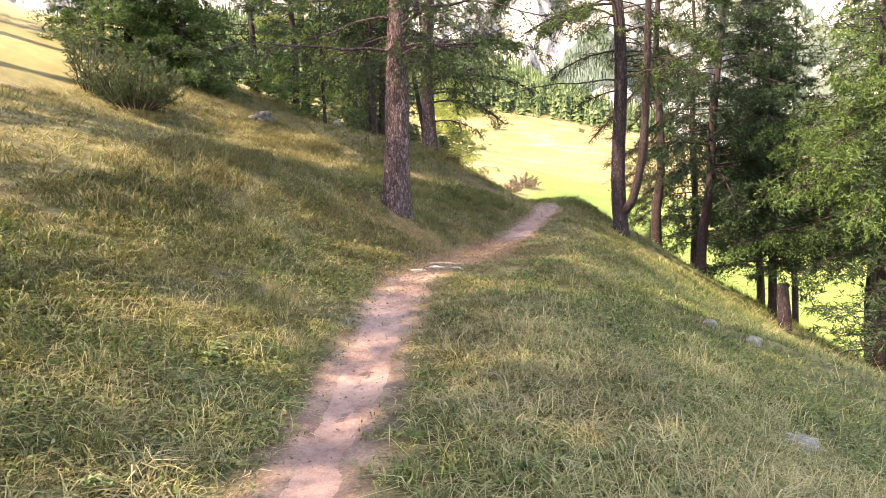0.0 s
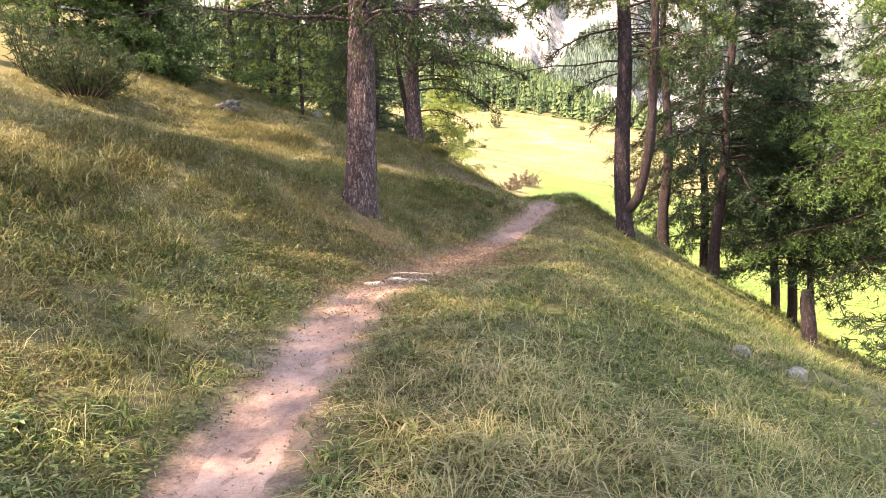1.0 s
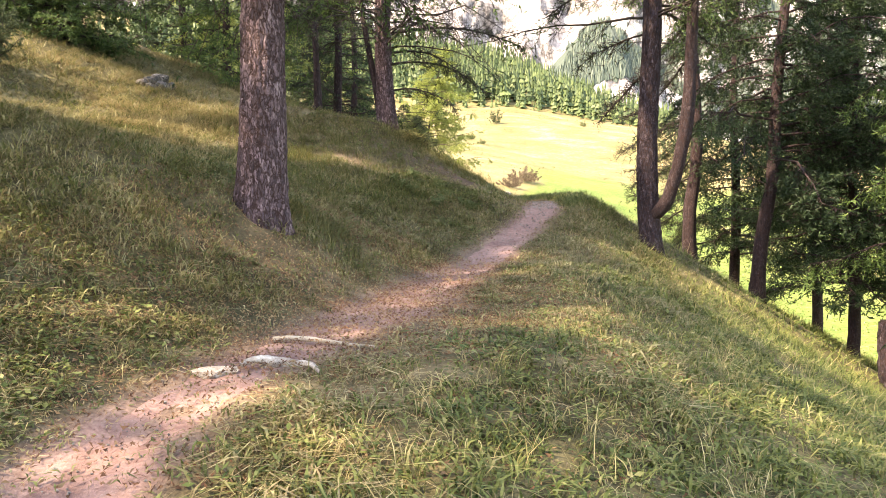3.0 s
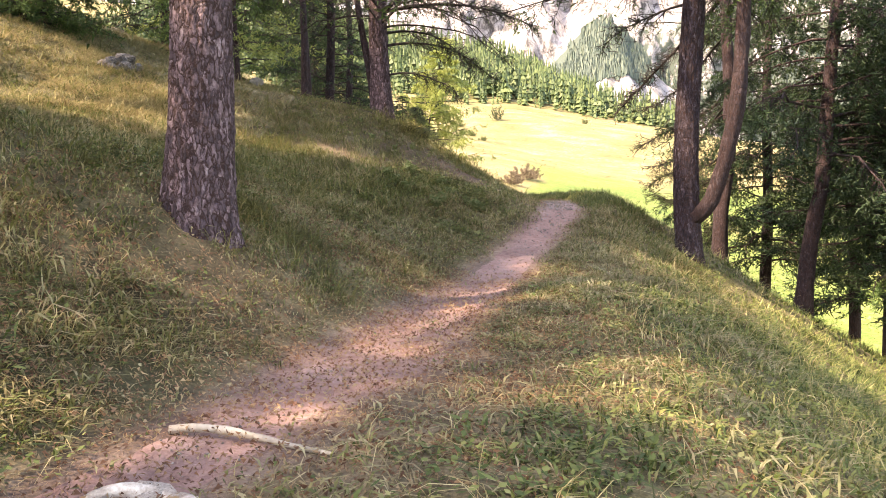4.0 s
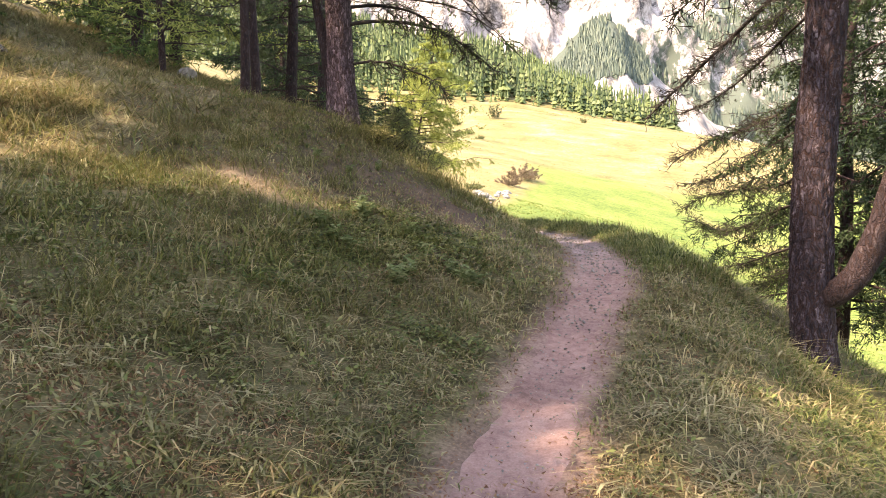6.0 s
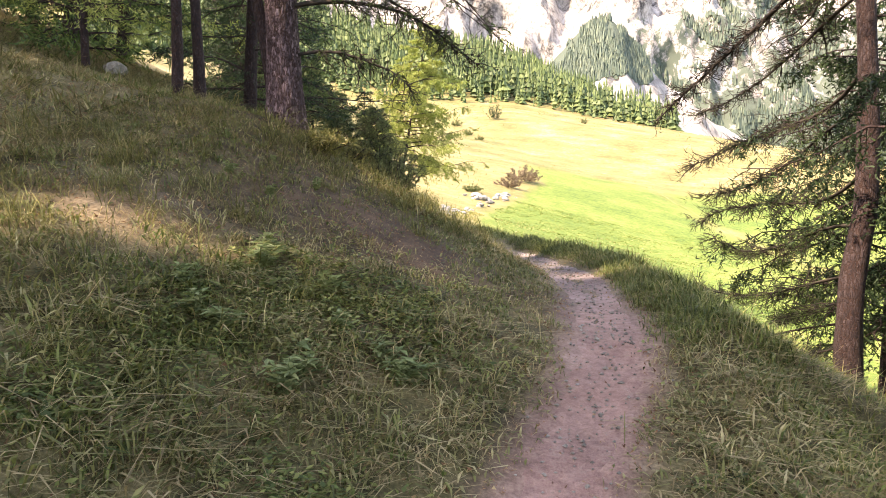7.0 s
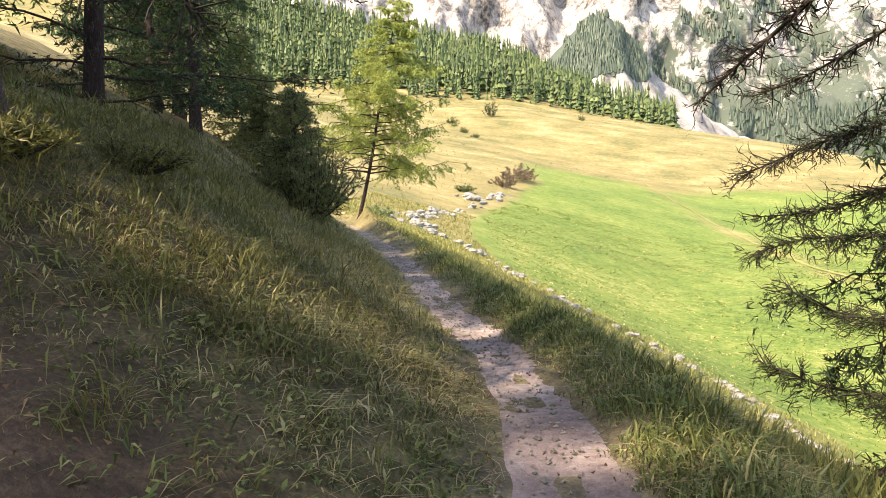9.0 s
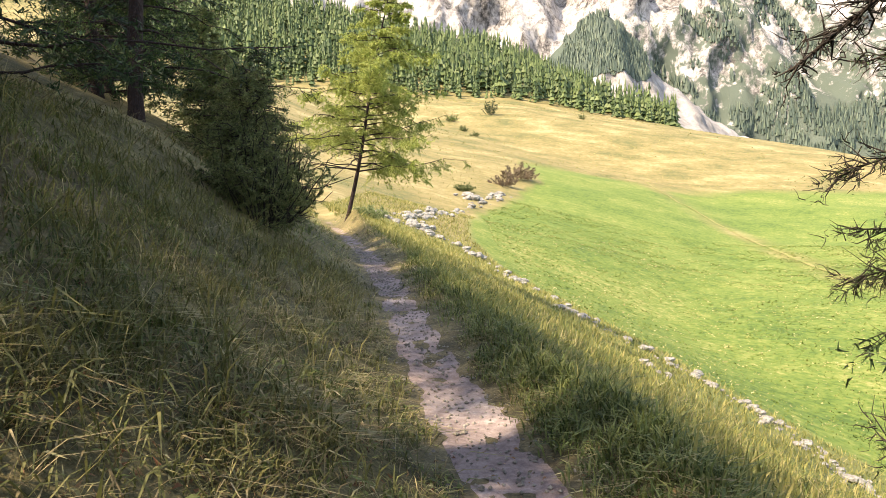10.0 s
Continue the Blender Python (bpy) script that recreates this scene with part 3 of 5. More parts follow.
    part("branchwork", wood, M_TWIG if bare > 0.3 else bark, root)
    live2 = ~np.repeat(B, n2)
    needles(crown_buf, P[~B], D[~B], L[~B], leaves, size, width, rng)
    needles(crown_buf, p2[live2], d2[live2], l2[live2], leaves, size, width, rng)
    if crown_buf.n:
        part("crown", crown_buf, leaf, root, smooth=False)
    return root


def bough(root, way, radius, seed, twigs=15, length=0.55, leaf=None, leaves=0, hang=0.45, size=0.035, width=0.004):
    """A long limb along a way given in the world, with curling side twigs and, if leaves, tufts of needles."""
    rng = np.random.default_rng(seed)
    way = np.asarray(way, float) - np.array(root.location)
    chord = np.concatenate([[0], np.cumsum(np.linalg.norm(np.diff(way, axis=0), axis=1))])
    total = chord[-1]
    s = np.linspace(0, 1, 18)
    deg = min(3, len(way) - 1)
    pts = np.stack([np.polyval(np.polyfit(chord / total, way[:, c], deg), s) for c in range(3)], 1)
    pts = pts + np.cumsum(rng.normal(size=(18, 3)), 0) * 0.012 * s[:, None]
    wood, green = Buf(), Buf()
    tube(wood, pts, radius * (1 - 0.75 * s), 7, 0.08, rng)
    k = int(1.7 * twigs * total)
    ts = rng.uniform(0.12, 1.0, k) ** 0.8
    tp = np.stack([np.interp(ts, s, pts[:, c]) for c in range(3)], 1)
    tan = unit(np.gradient(pts, axis=0))
    tt = np.stack([np.interp(ts, s, tan[:, c]) for c in range(3)], 1)
    side = unit(np.cross(tt, np.array([0, 0, 1.0]))) * np.where(rng.uniform(size=k) < 0.5, -1, 1)[:, None]
    td = unit(tt * rng.uniform(0.2, 0.9, (k, 1)) + side * rng.uniform(0.2, 1.0, (k, 1)) + np.array([0, 0, 1.0]) * rng.uniform(-hang - 0.35, 0.35, (k, 1)))
    tl = length * rng.uniform(0.35, 1.2, k) * (1.15 - 0.45 * ts)
    curly_twigs(wood, tp, td, tl, radius * 0.12 + 0.0085, rng)
    n2 = 4
    p2 = (tp[:, None] + td[:, None] * (tl[:, None] * rng.uniform(0.2, 0.95, (k, n2)))[..., None]).reshape(-1, 3)
    d2 = unit(np.repeat(td, n2, 0) + rng.normal(size=(k * n2, 3)) * 0.8 + np.array([0, 0, -0.15]))
    l2 = np.repeat(tl, n2) * rng.uniform(0.25, 0.55, k * n2)
    curly_twigs(wood, p2, d2, l2, 0.0085, rng)
    limb = part("bough", wood, M_TWIG, root)
    if leaves:
        needles(green, tp, td, tl, leaves, size, width, rng)
        needles(green, p2, d2, l2, leaves, size, width, rng)
        part("needles", green, leaf, limb, smooth=False)
    return limb


def bush(name, label, x, y, wide, tall, seed, leaf, stems=26, leaves=40, size=0.06, width=0.010, group="", sink=0.05, spread=1.0, category="bush"):
    rng = np.random.default_rng(seed)
    z = float(ground_z(x, y)) - sink
    root = thing(name, (x, y, z), label, category, group)
    wood, crown_buf = Buf(), Buf()
    P, D, L = [], [], []
    for i in range(stems):
        az, out = rng.uniform(0, 2 * np.pi), math.sqrt(rng.uniform()) * wide / 2
        top = tall * (1 - 0.55 * (out / (wide / 2)) ** 2) * rng.uniform(0.6, 1.1)
        s = np.linspace(0, 1, 6)
        r0 = out * 0.35
        pts = np.stack([math.cos(az) * (r0 + (out - r0) * s ** 0.8), math.sin(az) * (r0 + (out - r0) * s ** 0.8), top * s], 1) + rng.normal(size=(6, 3)) * 0.03 * s[:, None] * tall
        tube(wood, pts, np.interp(s, [0, 1], [0.015, 0.004]), 4)
        k = 14
        ts = rng.uniform(0.15, 1, k)
        P.append(np.stack([np.interp(ts, s, pts[:, c]) for c in range(3)], 1))
        D.append(unit(rng.normal(size=(k, 3)) * 0.8 + np.array([math.cos(az), math.sin(az), 0.8]) * 0.6))
        L.append(rng.uniform(0.10, 0.28, k) * (0.5 + tall / 3))
    P, D, L = np.concatenate(P), np.concatenate(D), np.concatenate(L)
    twig_strips(wood, P, D, L, 0.004, rng)
    needles(crown_buf, P, D, L, leaves, size, width, rng, spread)
    part("branchwork", wood, M_TWIG, root)
    part("foliage", crown_buf, leaf, root, smooth=False)
    return root


def weed(x, y, tall, seed, leaf, group="weeds beside the path", label="leafy green weed growing in the grass"):
    """A broad-leaved plant: a few stems with pointed leaves."""
    rng = np.random.default_rng(seed)
    root = thing("weed", (x, y, float(ground_z(x, y)) - 0.02), label, "plant", group)
    leaves = Buf()
    for i in range(7):
        az, out = rng.uniform(0, 2 * np.pi), rng.uniform(0.1, 0.55) * tall
        s = np.linspace(0, 1, 6)
        pts = np.stack([math.cos(az) * out * s ** 1.3, math.sin(az) * out * s ** 1.3, tall * rng.uniform(0.6, 1.1) * s], 1)
        tube(leaves, pts, np.interp(s, [0, 1], [0.005, 0.002]), 3)
        for k in range(14):
            f = rng.uniform(0.2, 1)
            p = np.array([np.interp(f, s, pts[:, c]) for c in range(3)])
            a2 = rng.uniform(0, 2 * np.pi)
            d = np.array([math.cos(a2), math.sin(a2), rng.uniform(-0.3, 0.5)])
            ln, w = tall * rng.uniform(0.22, 0.52), tall * rng.uniform(0.06, 0.13)
            sd = np.array([-d[1], d[0], 0]) * w
            up = np.array([0, 0, 0.012])
            leaves.add([p, p + d * ln * 0.4 + sd + up, p + d * ln, p + d * ln * 0.4 - sd + up], [(0, 1, 2), (0, 2, 3)])
    part("foliage", leaves, leaf, root, smooth=False)
    return root


def rock_mesh(name, seed, material, flat=0.7):
    rng = np.random.default_rng(seed)
    bm = bmesh.new()
    bmesh.ops.create_icosphere(bm, subdivisions=2, radius=1.0)
    off = rng.uniform(0, 50, 3)
    for v in bm.verts:
        n = noise.noise(Vector(v.co) * 1.1 + Vector(off)) * 0.45 + noise.noise(Vector(v.co) * 2.7 + Vector(off)) * 0.16
        v.co = v.co * (1 + n)
        v.co.z *= flat
    me = bpy.data.meshes.new(name)
    bm.to_mesh(me)
    bm.free()
    me.materials.append(material)
    return me

# ---- ground ----
def spread_lines(lo, a, b, hi, step, grow):
    mid = list(np.arange(a, b, step))
    up, s, v = [], step, b
    while v < hi:
        up.append(v)
        s = s * grow
        v += s
    down, s, v = [], step * grow, a - step
    while v > lo:
        down.append(v)
        s = s * grow
        v -= s
    return np.array(down[::-1] + mid + up + [hi])


def field_share(x, y):
    """1 on the mown green field, 0 on the rough slopes round it."""
    edge = np.interp(y, [-60, 20, 45, 53, 57, 60, 65, 72, 80, 90, 105, 118, 132, 165, 175], [24, 19, 18.2, 18.0, 16.8, 14.6, 12.0, 9.0, 6.4, 4.6, 5.2, 7.4, 11.4, 19.5, 24]) + 1.2 * fbm(x * 0.2, y * 0.2, 3, 3) * 2
    top = 228 + 30 * fbm(x * 0.02, y * 0 + 2, 8, 3) - np.maximum(0, x - 70) * 0.10
    return ease((x - edge) / 1.5) * ease((top - y) / 6)


def duff_and_shade(x, y):
    """Brown needle litter under the larches, with tree shade put into its dark colour."""
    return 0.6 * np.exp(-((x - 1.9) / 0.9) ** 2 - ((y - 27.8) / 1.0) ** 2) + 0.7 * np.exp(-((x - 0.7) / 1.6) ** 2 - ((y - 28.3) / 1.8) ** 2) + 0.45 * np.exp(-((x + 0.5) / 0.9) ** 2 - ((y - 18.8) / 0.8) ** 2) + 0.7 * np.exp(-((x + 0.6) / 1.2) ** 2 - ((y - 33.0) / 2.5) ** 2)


def field_track(y):
    return np.interp(y, [60, 100, 108, 126, 156, 191, 236], [46, 50.0, 49.0, 51.3, 56.0, 57.6, 62.5])


gx = spread_lines(-420, -4.0, 7.0, 620, 0.16, 1.08)
gy = spread_lines(-160, 5.0, 46.0, 1000, 0.17, 1.06)
X, Y = np.meshgrid(gx, gy)
Z = ground_z(X, Y)
under = ease((path_half(Y) + 0.02 - np.abs(X - path_x(Y))) / 0.12) * (Y < 62)
Z = Z - 0.035 * under
nx, ny = len(gx), len(gy)
ii, jj = np.meshgrid(np.arange(ny - 1), np.arange(nx - 1), indexing="ij")
quads = np.stack([ii * nx + jj, ii * nx + jj + 1, (ii + 1) * nx + jj + 1, (ii + 1) * nx + jj], -1).reshape(-1, 4)
buf = Buf()
buf.add(np.stack([X, Y, Z], -1).reshape(-1, 3), quads)
ground = tagged(new("ground", buf.mesh("ground", M_TURF)), "grassy alpine hillside with dry turf falling to a green meadow", "ground", kind="structure")
lush = field_share(X, Y)
trk = np.exp(-((X - field_track(Y) - 1.2 * fbm(Y * 0.05, Y * 0, 4, 3)) / 1.4) ** 2) * (Y > 60)
lush = lush * (1 - 0.9 * trk)
gold = np.maximum(ease((np.hypot(X - 3, Y - 24) - 22) / 22), ease((-9 - X) / 4) * ease((Y - 22) / 6))
spots = fbm(X * 0.7, Y * 0.7, 41, 3)
patch = ease((X - path_x(Y) + 0.55) / 0.4) * np.exp(-(((X - 0.3) / 0.9) ** 2 + ((Y - 18.6) / 2.2) ** 2)) * 0.5 + ease((X - path_x(Y) + 0.5) / 0.4) * np.exp(-(((X - 0.75) / 0.75) ** 2 + ((Y - 17.6) / 1.6) ** 2)) * 0.75 + np.exp(-(((X + 0.6) / 0.9) ** 2 + ((Y - 26.2) / 0.9) ** 2)) * 0.6
edge_soil = np.clip(1.25 - (np.abs(X - path_x(Y)) - path_half(Y)) / 0.20, 0, 1) * (Y < 62) * (1 - 0.85 * ease((Y - 27) / 4))
soil = np.clip(edge_soil * (0.9 + 1.6 * spots) + patch * (0.7 + 1.5 * spots), 0, 1)
bank = ease((X - path_x(Y) - 1.2) / 1.5) * ease((Y - 30) / 5) * ease((95 - Y) / 20)
lush = np.maximum(lush, 0.75 * bank * (0.7 + 1.2 * fbm(X * 0.5, Y * 0.5, 66, 3)))
# litter weight is raised so its dark brown also deepens the shade
for key, val in (("lush", lush), ("gold", gold), ("soil", soil), ("stony", 0.85 * ease((Y - 23) / 8)), ("duff_shade", np.clip(duff_and_shade(X, Y) * (1.25 + 1.5 * spots), 0, 1))):
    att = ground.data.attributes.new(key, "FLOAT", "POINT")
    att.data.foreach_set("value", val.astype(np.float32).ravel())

# the trodden path, a strip of bare soil
ys = np.arange(-4, 62, 0.07)
us = np.linspace(-1, 1, 17)
U, V = np.meshgrid(us, ys)
half = path_half(V) * (1.0 + 0.22 * fbm(V * 3.0, U * 0 + np.sign(U) * 5, 9, 3))
PX = path_x(V) + U * (half + 0.05)
PZ = ground_z(PX, V) - 0.045 * (1 - U ** 2) + 0.012 - 0.055 * np.abs(U) ** 6 + 0.022 * fbm(PX * 5, V * 5, 61, 3)
buf = Buf()
ii, jj = np.meshgrid(np.arange(len(ys) - 1), np.arange(len(us) - 1), indexing="ij")
n = len(us)
buf.add(np.stack([PX, V, PZ], -1).reshape(-1, 3), np.stack([ii * n + jj, ii * n + jj + 1, (ii + 1) * n + jj + 1, (ii + 1) * n + jj], -1).reshape(-1, 4))
trail = tagged(new("path", buf.mesh("path", M_PATH)), "narrow trodden path of pinkish soil, greyer and gritty towards the meadow", "path", kind="structure")
att = trail.data.attributes.new("stony", "FLOAT", "POINT")
att.data.foreach_set("value", np.clip(0.85 * ease((V - 23) / 8) + 0.5 * fbm(PX * 1.5, V * 1.5, 12, 3), 0, 1).astype(np.float32).ravel())


# a faint trodden track across the green field
ys = np.arange(66, 232, 1.0)
us = np.array([-0.55, -0.2, 0.2, 0.55])
U, V = np.meshgrid(us, ys)
PX = field_track(V) + 1.2 * fbm(V * 0.05, V * 0, 4, 3) + U * (0.5 + 0.5 * fbm(V * 0.4, U, 5, 2))
buf = Buf()
ii, jj = np.meshgrid(np.arange(len(ys) - 1), np.arange(3), indexing="ij")
buf.add(np.stack([PX, V, ground_z(PX, V) + 0.10], -1).reshape(-1, 3), np.stack([ii * 4 + jj, ii * 4 + jj + 1, (ii + 1) * 4 + jj + 1, (ii + 1) * 4 + jj], -1).reshape(-1, 4))
tagged(new("track", buf.mesh("track", M_TRACK)), "faint yellowed track trodden through the green field", "track", kind="structure")


# ---- mountains ----
def mountain(name, label, material, xs, vs, shape, wooded):
    XX, VV = np.meshgrid(xs, vs)
    pts = shape(XX, VV)
    nn = len(xs)
    i, j = np.meshgrid(np.arange(len(vs) - 1), np.arange(nn - 1), indexing="ij")
    b = Buf()
    b.add(pts.reshape(-1, 3), np.stack([i * nn + j, i * nn + j + 1, (i + 1) * nn + j + 1, (i + 1) * nn + j], -1).reshape(-1, 4))
    ob = tagged(new(name, b.mesh(name, material)), label, "mountain", kind="structure")
    att = ob.data.attributes.new("wooded", "FLOAT", "POINT")
    att.data.foreach_set("value", wooded(pts[..., 0], pts[..., 1], pts[..., 2]).astype(np.float32).ravel())
    return ob


def wall_shape(x, v):
    ridge = 1 - np.abs(2 * (fbm(x * 0.0016, v * 0.9, 71, 5) + 0.5) - 1)
    gully = np.abs(fbm(x * 0.0060 + v * 2.4, v * 4.5 - x * 0.0016, 77, 6))
    y = 1750 + 1150 * v + 380 * (0.6 - ridge) * (0.3 + v) + 560 * gully * (0.3 + v)
    z = -160 + 1500 * v ** 1.15 + 120 * fbm(x * 0.004, v * 3, 83, 4)
    return np.stack([x, y, z], -1)


mountain("mountain_wall", "pale grey rock face with scree and scattered forest", M_ROCKY, np.linspace(-1500, 2600, 330), np.linspace(0, 1, 130), wall_shape,
         lambda x, y, z: np.clip(0.40 - z / 1500.0, -0.5, 0.4) + 0.06 * ease((x - 450) / 300) - 0.34 * ease((600 - x) / 300))


def cone_shape(x, v):
    prof = np.interp(x, [60, 120, 190, 230, 270, 305, 330, 350, 395, 430, 520, 800], [60, 150, 236, 272, 314, 340, 338, 318, 280, 240, 175, 20])
    prof = prof + 22 * fbm(x * 0.03, v * 0, 13, 4)
    z = -60 + (prof + 60) * v
    y = 1080 + 330 * v + 190 * np.abs(fbm(x * 0.008, v * 2.0, 19, 4)) + np.abs(x - 330) * 0.25
    return np.stack([x, y, z], -1)


mountain("wooded_mountain", "steep rocky spur covered with dark conifers", M_WOODED, np.linspace(60, 800, 190), np.linspace(0, 1, 80), cone_shape,
         lambda x, y, z: 0.35 * ease((z - 205 - 30 * fbm(x * 0.02, y * 0, 5, 3)) / 40) - 0.45 * ease((215 - z) / 30) - 0.5 * ease((x - 395) / 40))


def spiky_wood(name, label, x, y, z, lo, hi, seed):
    """Very far conifers, one small spire each."""
    rng = np.random.default_rng(seed)
    n = len(x)
    h = rng.uniform(lo, hi, n)
    ang = np.arange(4) / 4 * 2 * np.pi + rng.uniform(0, 6.28, (n, 1))
    r = h[:, None] * rng.uniform(0.13, 0.30, (n, 4))
    ring = np.stack([x[:, None] + r * np.cos(ang), y[:, None] + r * np.sin(ang), np.repeat(z[:, None], 4, 1)], -1)
    v = np.concatenate([ring, np.stack([x, y, z + h], 1)[:, None]], 1).reshape(-1, 3)
    f = (np.arange(n)[:, None, None] * 5 + np.array([(k, (k + 1) % 4, 4) for k in range(4)])).reshape(-1, 3)
    b = Buf()
    b.add(v, f)
    return tagged(new(name, b.mesh(name, M_HAZED_WOOD, False)), label, "forest", kind="stuff")


rng = np.random.default_rng(15)
cx_, cv_ = rng.uniform(110, 480, 15000), rng.uniform(0.2, 1, 15000) ** 0.8
cp = cone_shape(cx_, cv_)
keep = 1.6 * fbm(cx_ * 0.03, cv_ * 9, 3, 5) + 0.5 > 0.22 + 0.9 * ease((225 - cp[:, 2]) / 40) + 0.6 * ease((cx_ - 385) / 40)
cp = cp[keep]
spiky_wood("spur_forest", "dark conifers on the rocky spur", cp[:, 0], cp[:, 1], cp[:, 2] - 1, 9, 19, 5)
cx_, cv_ = rng.uniform(430, 1900, 42000), rng.uniform(0.03, 0.75, 42000)
cp = wall_shape(cx_, cv_)
keep = 2.2 * fbm(cx_ * 0.011 + cv_ * 5, cv_ * 11, 43, 5) + 0.5 > 0.50 + 0.30 * ease((cv_ - 0.24) / 0.40) + 0.2 * ease((700 - cx_) / 200)
cp = cp[keep]
spiky_wood("mountain_forest", "scattered dark conifers on the mountain's foot", cp[:, 0], cp[:, 1], cp[:, 2], 14, 26, 6)


# ---- far forest ----
def far_forest():
    rng = np.random.default_rng(77)
    b = Buf()
    n = 4600
    fx = rng.uniform(-230, 300, n * 3)
    fy = 425 + 190 * rng.uniform(size=n * 3) ** 0.8
    front = 425 + np.interp(fx, [-260, -60, 8, 60, 140, 230], [-120, -40, 4, 8, 12, 14]) + 16 * fbm(fx * 0.03, fx * 0, 6, 3)
    keep = (fy > front) & (fx < 136 + (fy - 430) * 0.33)
    fx, fy = fx[keep][:n], fy[keep][:n]
    n = len(fx)
    fz = ground_z(fx, fy, True)
    h = (10 + 15 * rng.uniform(size=n) ** 1.4) * np.where(fy < 445, 0.7, 1.0)
    wide = h * rng.uniform(0.11, 0.20, n)
    layers, jags = 6, 5
    for k in range(layers):
        f = k / layers
        r = wide * (1 - f) ** 0.85 * rng.uniform(0.8, 1.2, n)
        ang = (np.arange(jags) + rng.uniform(-0.3, 0.3, (n, jags))) / jags * 2 * np.pi + rng.uniform(0, 6.28, (n, 1))
        rr = r[:, None] * rng.uniform(0.35, 1.35, (n, jags))
        zr = fz[:, None] + h[:, None] * (0.04 + 0.90 * f) + h[:, None] * rng.uniform(-0.035, 0.03, (n, jags))
        ring = np.stack([fx[:, None] + rr * np.cos(ang), fy[:, None] + rr * np.sin(ang), zr], -1)
        tip = np.stack([fx, fy, fz + h * np.minimum(1.0, 0.90 * f + 0.22)], 1)[:, None]
        faces = np.arange(n)[:, None, None] * (jags + 1) + np.array([(a, (a + 1) % jags, jags) for a in range(jags)])
        b.add(np.concatenate([ring, tip], 1).reshape(-1, 3), faces.reshape(-1, 3))
    return tagged(new("far_forest", b.mesh("far_forest", M_FOREST, False)), "dense far conifer forest on the slope behind the meadow", "forest", kind="stuff")


far_forest()

# ---- trees beside the path ----
LARCH = dict(bark=M_BARK, leaf=M_LARCH)
SPRUCE = dict(bark=M_BARK, leaf=M_SPRUCE, droop=0.30, hang=0.25, rise=0.05)
conifer("larch", "tall larch with thick reddish plated bark on the grassy bank", -0.93, 19.55, 14, 0.27, 1, lean=(0.075, 0.02), crown=3.2, reach=3.6, limbs=66, low=1.5, hang=0.8, bark=M_BARK_PINE, leaf=M_LARCH, detail=True, flare=1.35, taper=0.7, bare=0.3, twigs=20, leaves=7, width=0.019, near=True, top=6.5)
t2 = conifer("larch", "larch with reddish bark, dead lower branches and a slim side stem", -0.35, 30.9, 15, 0.25, 2, lean=(0.02, 0), crown=2.4, reach=3.8, limbs=68, low=1.4, droop=0.55, rise=0.25, bark=M_BARK_PINE, leaf=M_LARCH, bare=0.75, bias=-0.2, detail=True, flare=1.5, taper=0.75, twigs=18, leaves=6, width=0.018, curly=True, near=True, top=6.5)
stem = Buf()
hh = np.linspace(0, 1, 14)
tube(stem, np.stack([-0.12 - 0.55 * np.sin(hh * 1.7) ** 1.5, 0.05 + 0.0 * hh, 0.2 + 5.5 * hh], 1), np.interp(hh, [0, 1], [0.095, 0.045]), 10, 0.05, np.random.default_rng(5))
part("side_stem", stem, M_BARK, t2, "slim grey side stem")
for k, (way, thick, tufty) in enumerate(((((-0.3, 30.9, 5.5), (1.4, 30.7, 5.6), (3.4, 30.5, 4.9)), 0.045, 9), (((-0.3, 30.9, 4.7), (1.2, 31.0, 4.7), (2.4, 31.2, 4.0)), 0.036, 10),
                                         (((-0.3, 30.9, 4.0), (0.7, 30.7, 4.0), (1.5, 30.5, 3.5)), 0.028, 10), (((-0.3, 30.9, 5.0), (0.8, 31.8, 5.2), (2.0, 33.0, 4.6)), 0.034, 9), (((-0.3, 30.9, 6.3), (1.2, 30.4, 6.8), (3.0, 29.9, 6.4)), 0.042, 14), (((-0.3, 30.9, 6.0), (-1.6, 30.5, 6.2), (-3.0, 30.0, 5.5)), 0.038, 14))):
    bough(t2, way, thick, 330 + k, 13 if k < 4 else 20, 0.6 if k < 4 else 0.8, M_LARCH, tufty, size=0.035 if k < 4 else 0.07, width=0.004 if k < 4 else 0.010)

rt = conifer("larch", "forked larch with a curved second stem on the bank", 5.20, 25.2, 15, 0.21, 3, lean=(-0.012, 0), crown=4.6, reach=2.5, limbs=64, low=1.4, hang=0.8, bare=0.4, bias=0.2, detail=True, flare=1.25, taper=0.6, twigs=18, leaves=6, width=0.018, curly=True, near=True, top=6.5, bark=M_BARK_DARK, leaf=M_LARCH)
stem = Buf()
hh = np.linspace(0, 1, 40)
cx = np.interp(hh, [0, 0.04, 0.08, 0.13, 0.2, 0.3, 0.5, 1], [-0.05, 0.10, 0.22, 0.31, 0.39, 0.47, 0.56, 0.75])
cz = 0.92 + np.interp(hh, [0, 0.04, 0.08, 0.13, 0.2, 0.3, 0.5, 1], [0.0, 0.10, 0.32, 0.75, 1.4, 2.4, 4.5, 10])
k = np.ones(5) / 5
cx = np.convolve(np.pad(cx, 2, mode="edge"), k, "valid")
tube(stem, np.stack([cx, 0.02 - 0.75 * np.minimum(1, hh * 4) ** 0.7, cz], 1), np.interp(hh, [0, 0.1, 1], [0.125, 0.12, 0.05]), 18, 0.08, np.random.default_rng(6))
part("curved_stem", stem, M_BARK, rt, "curved grey second stem")
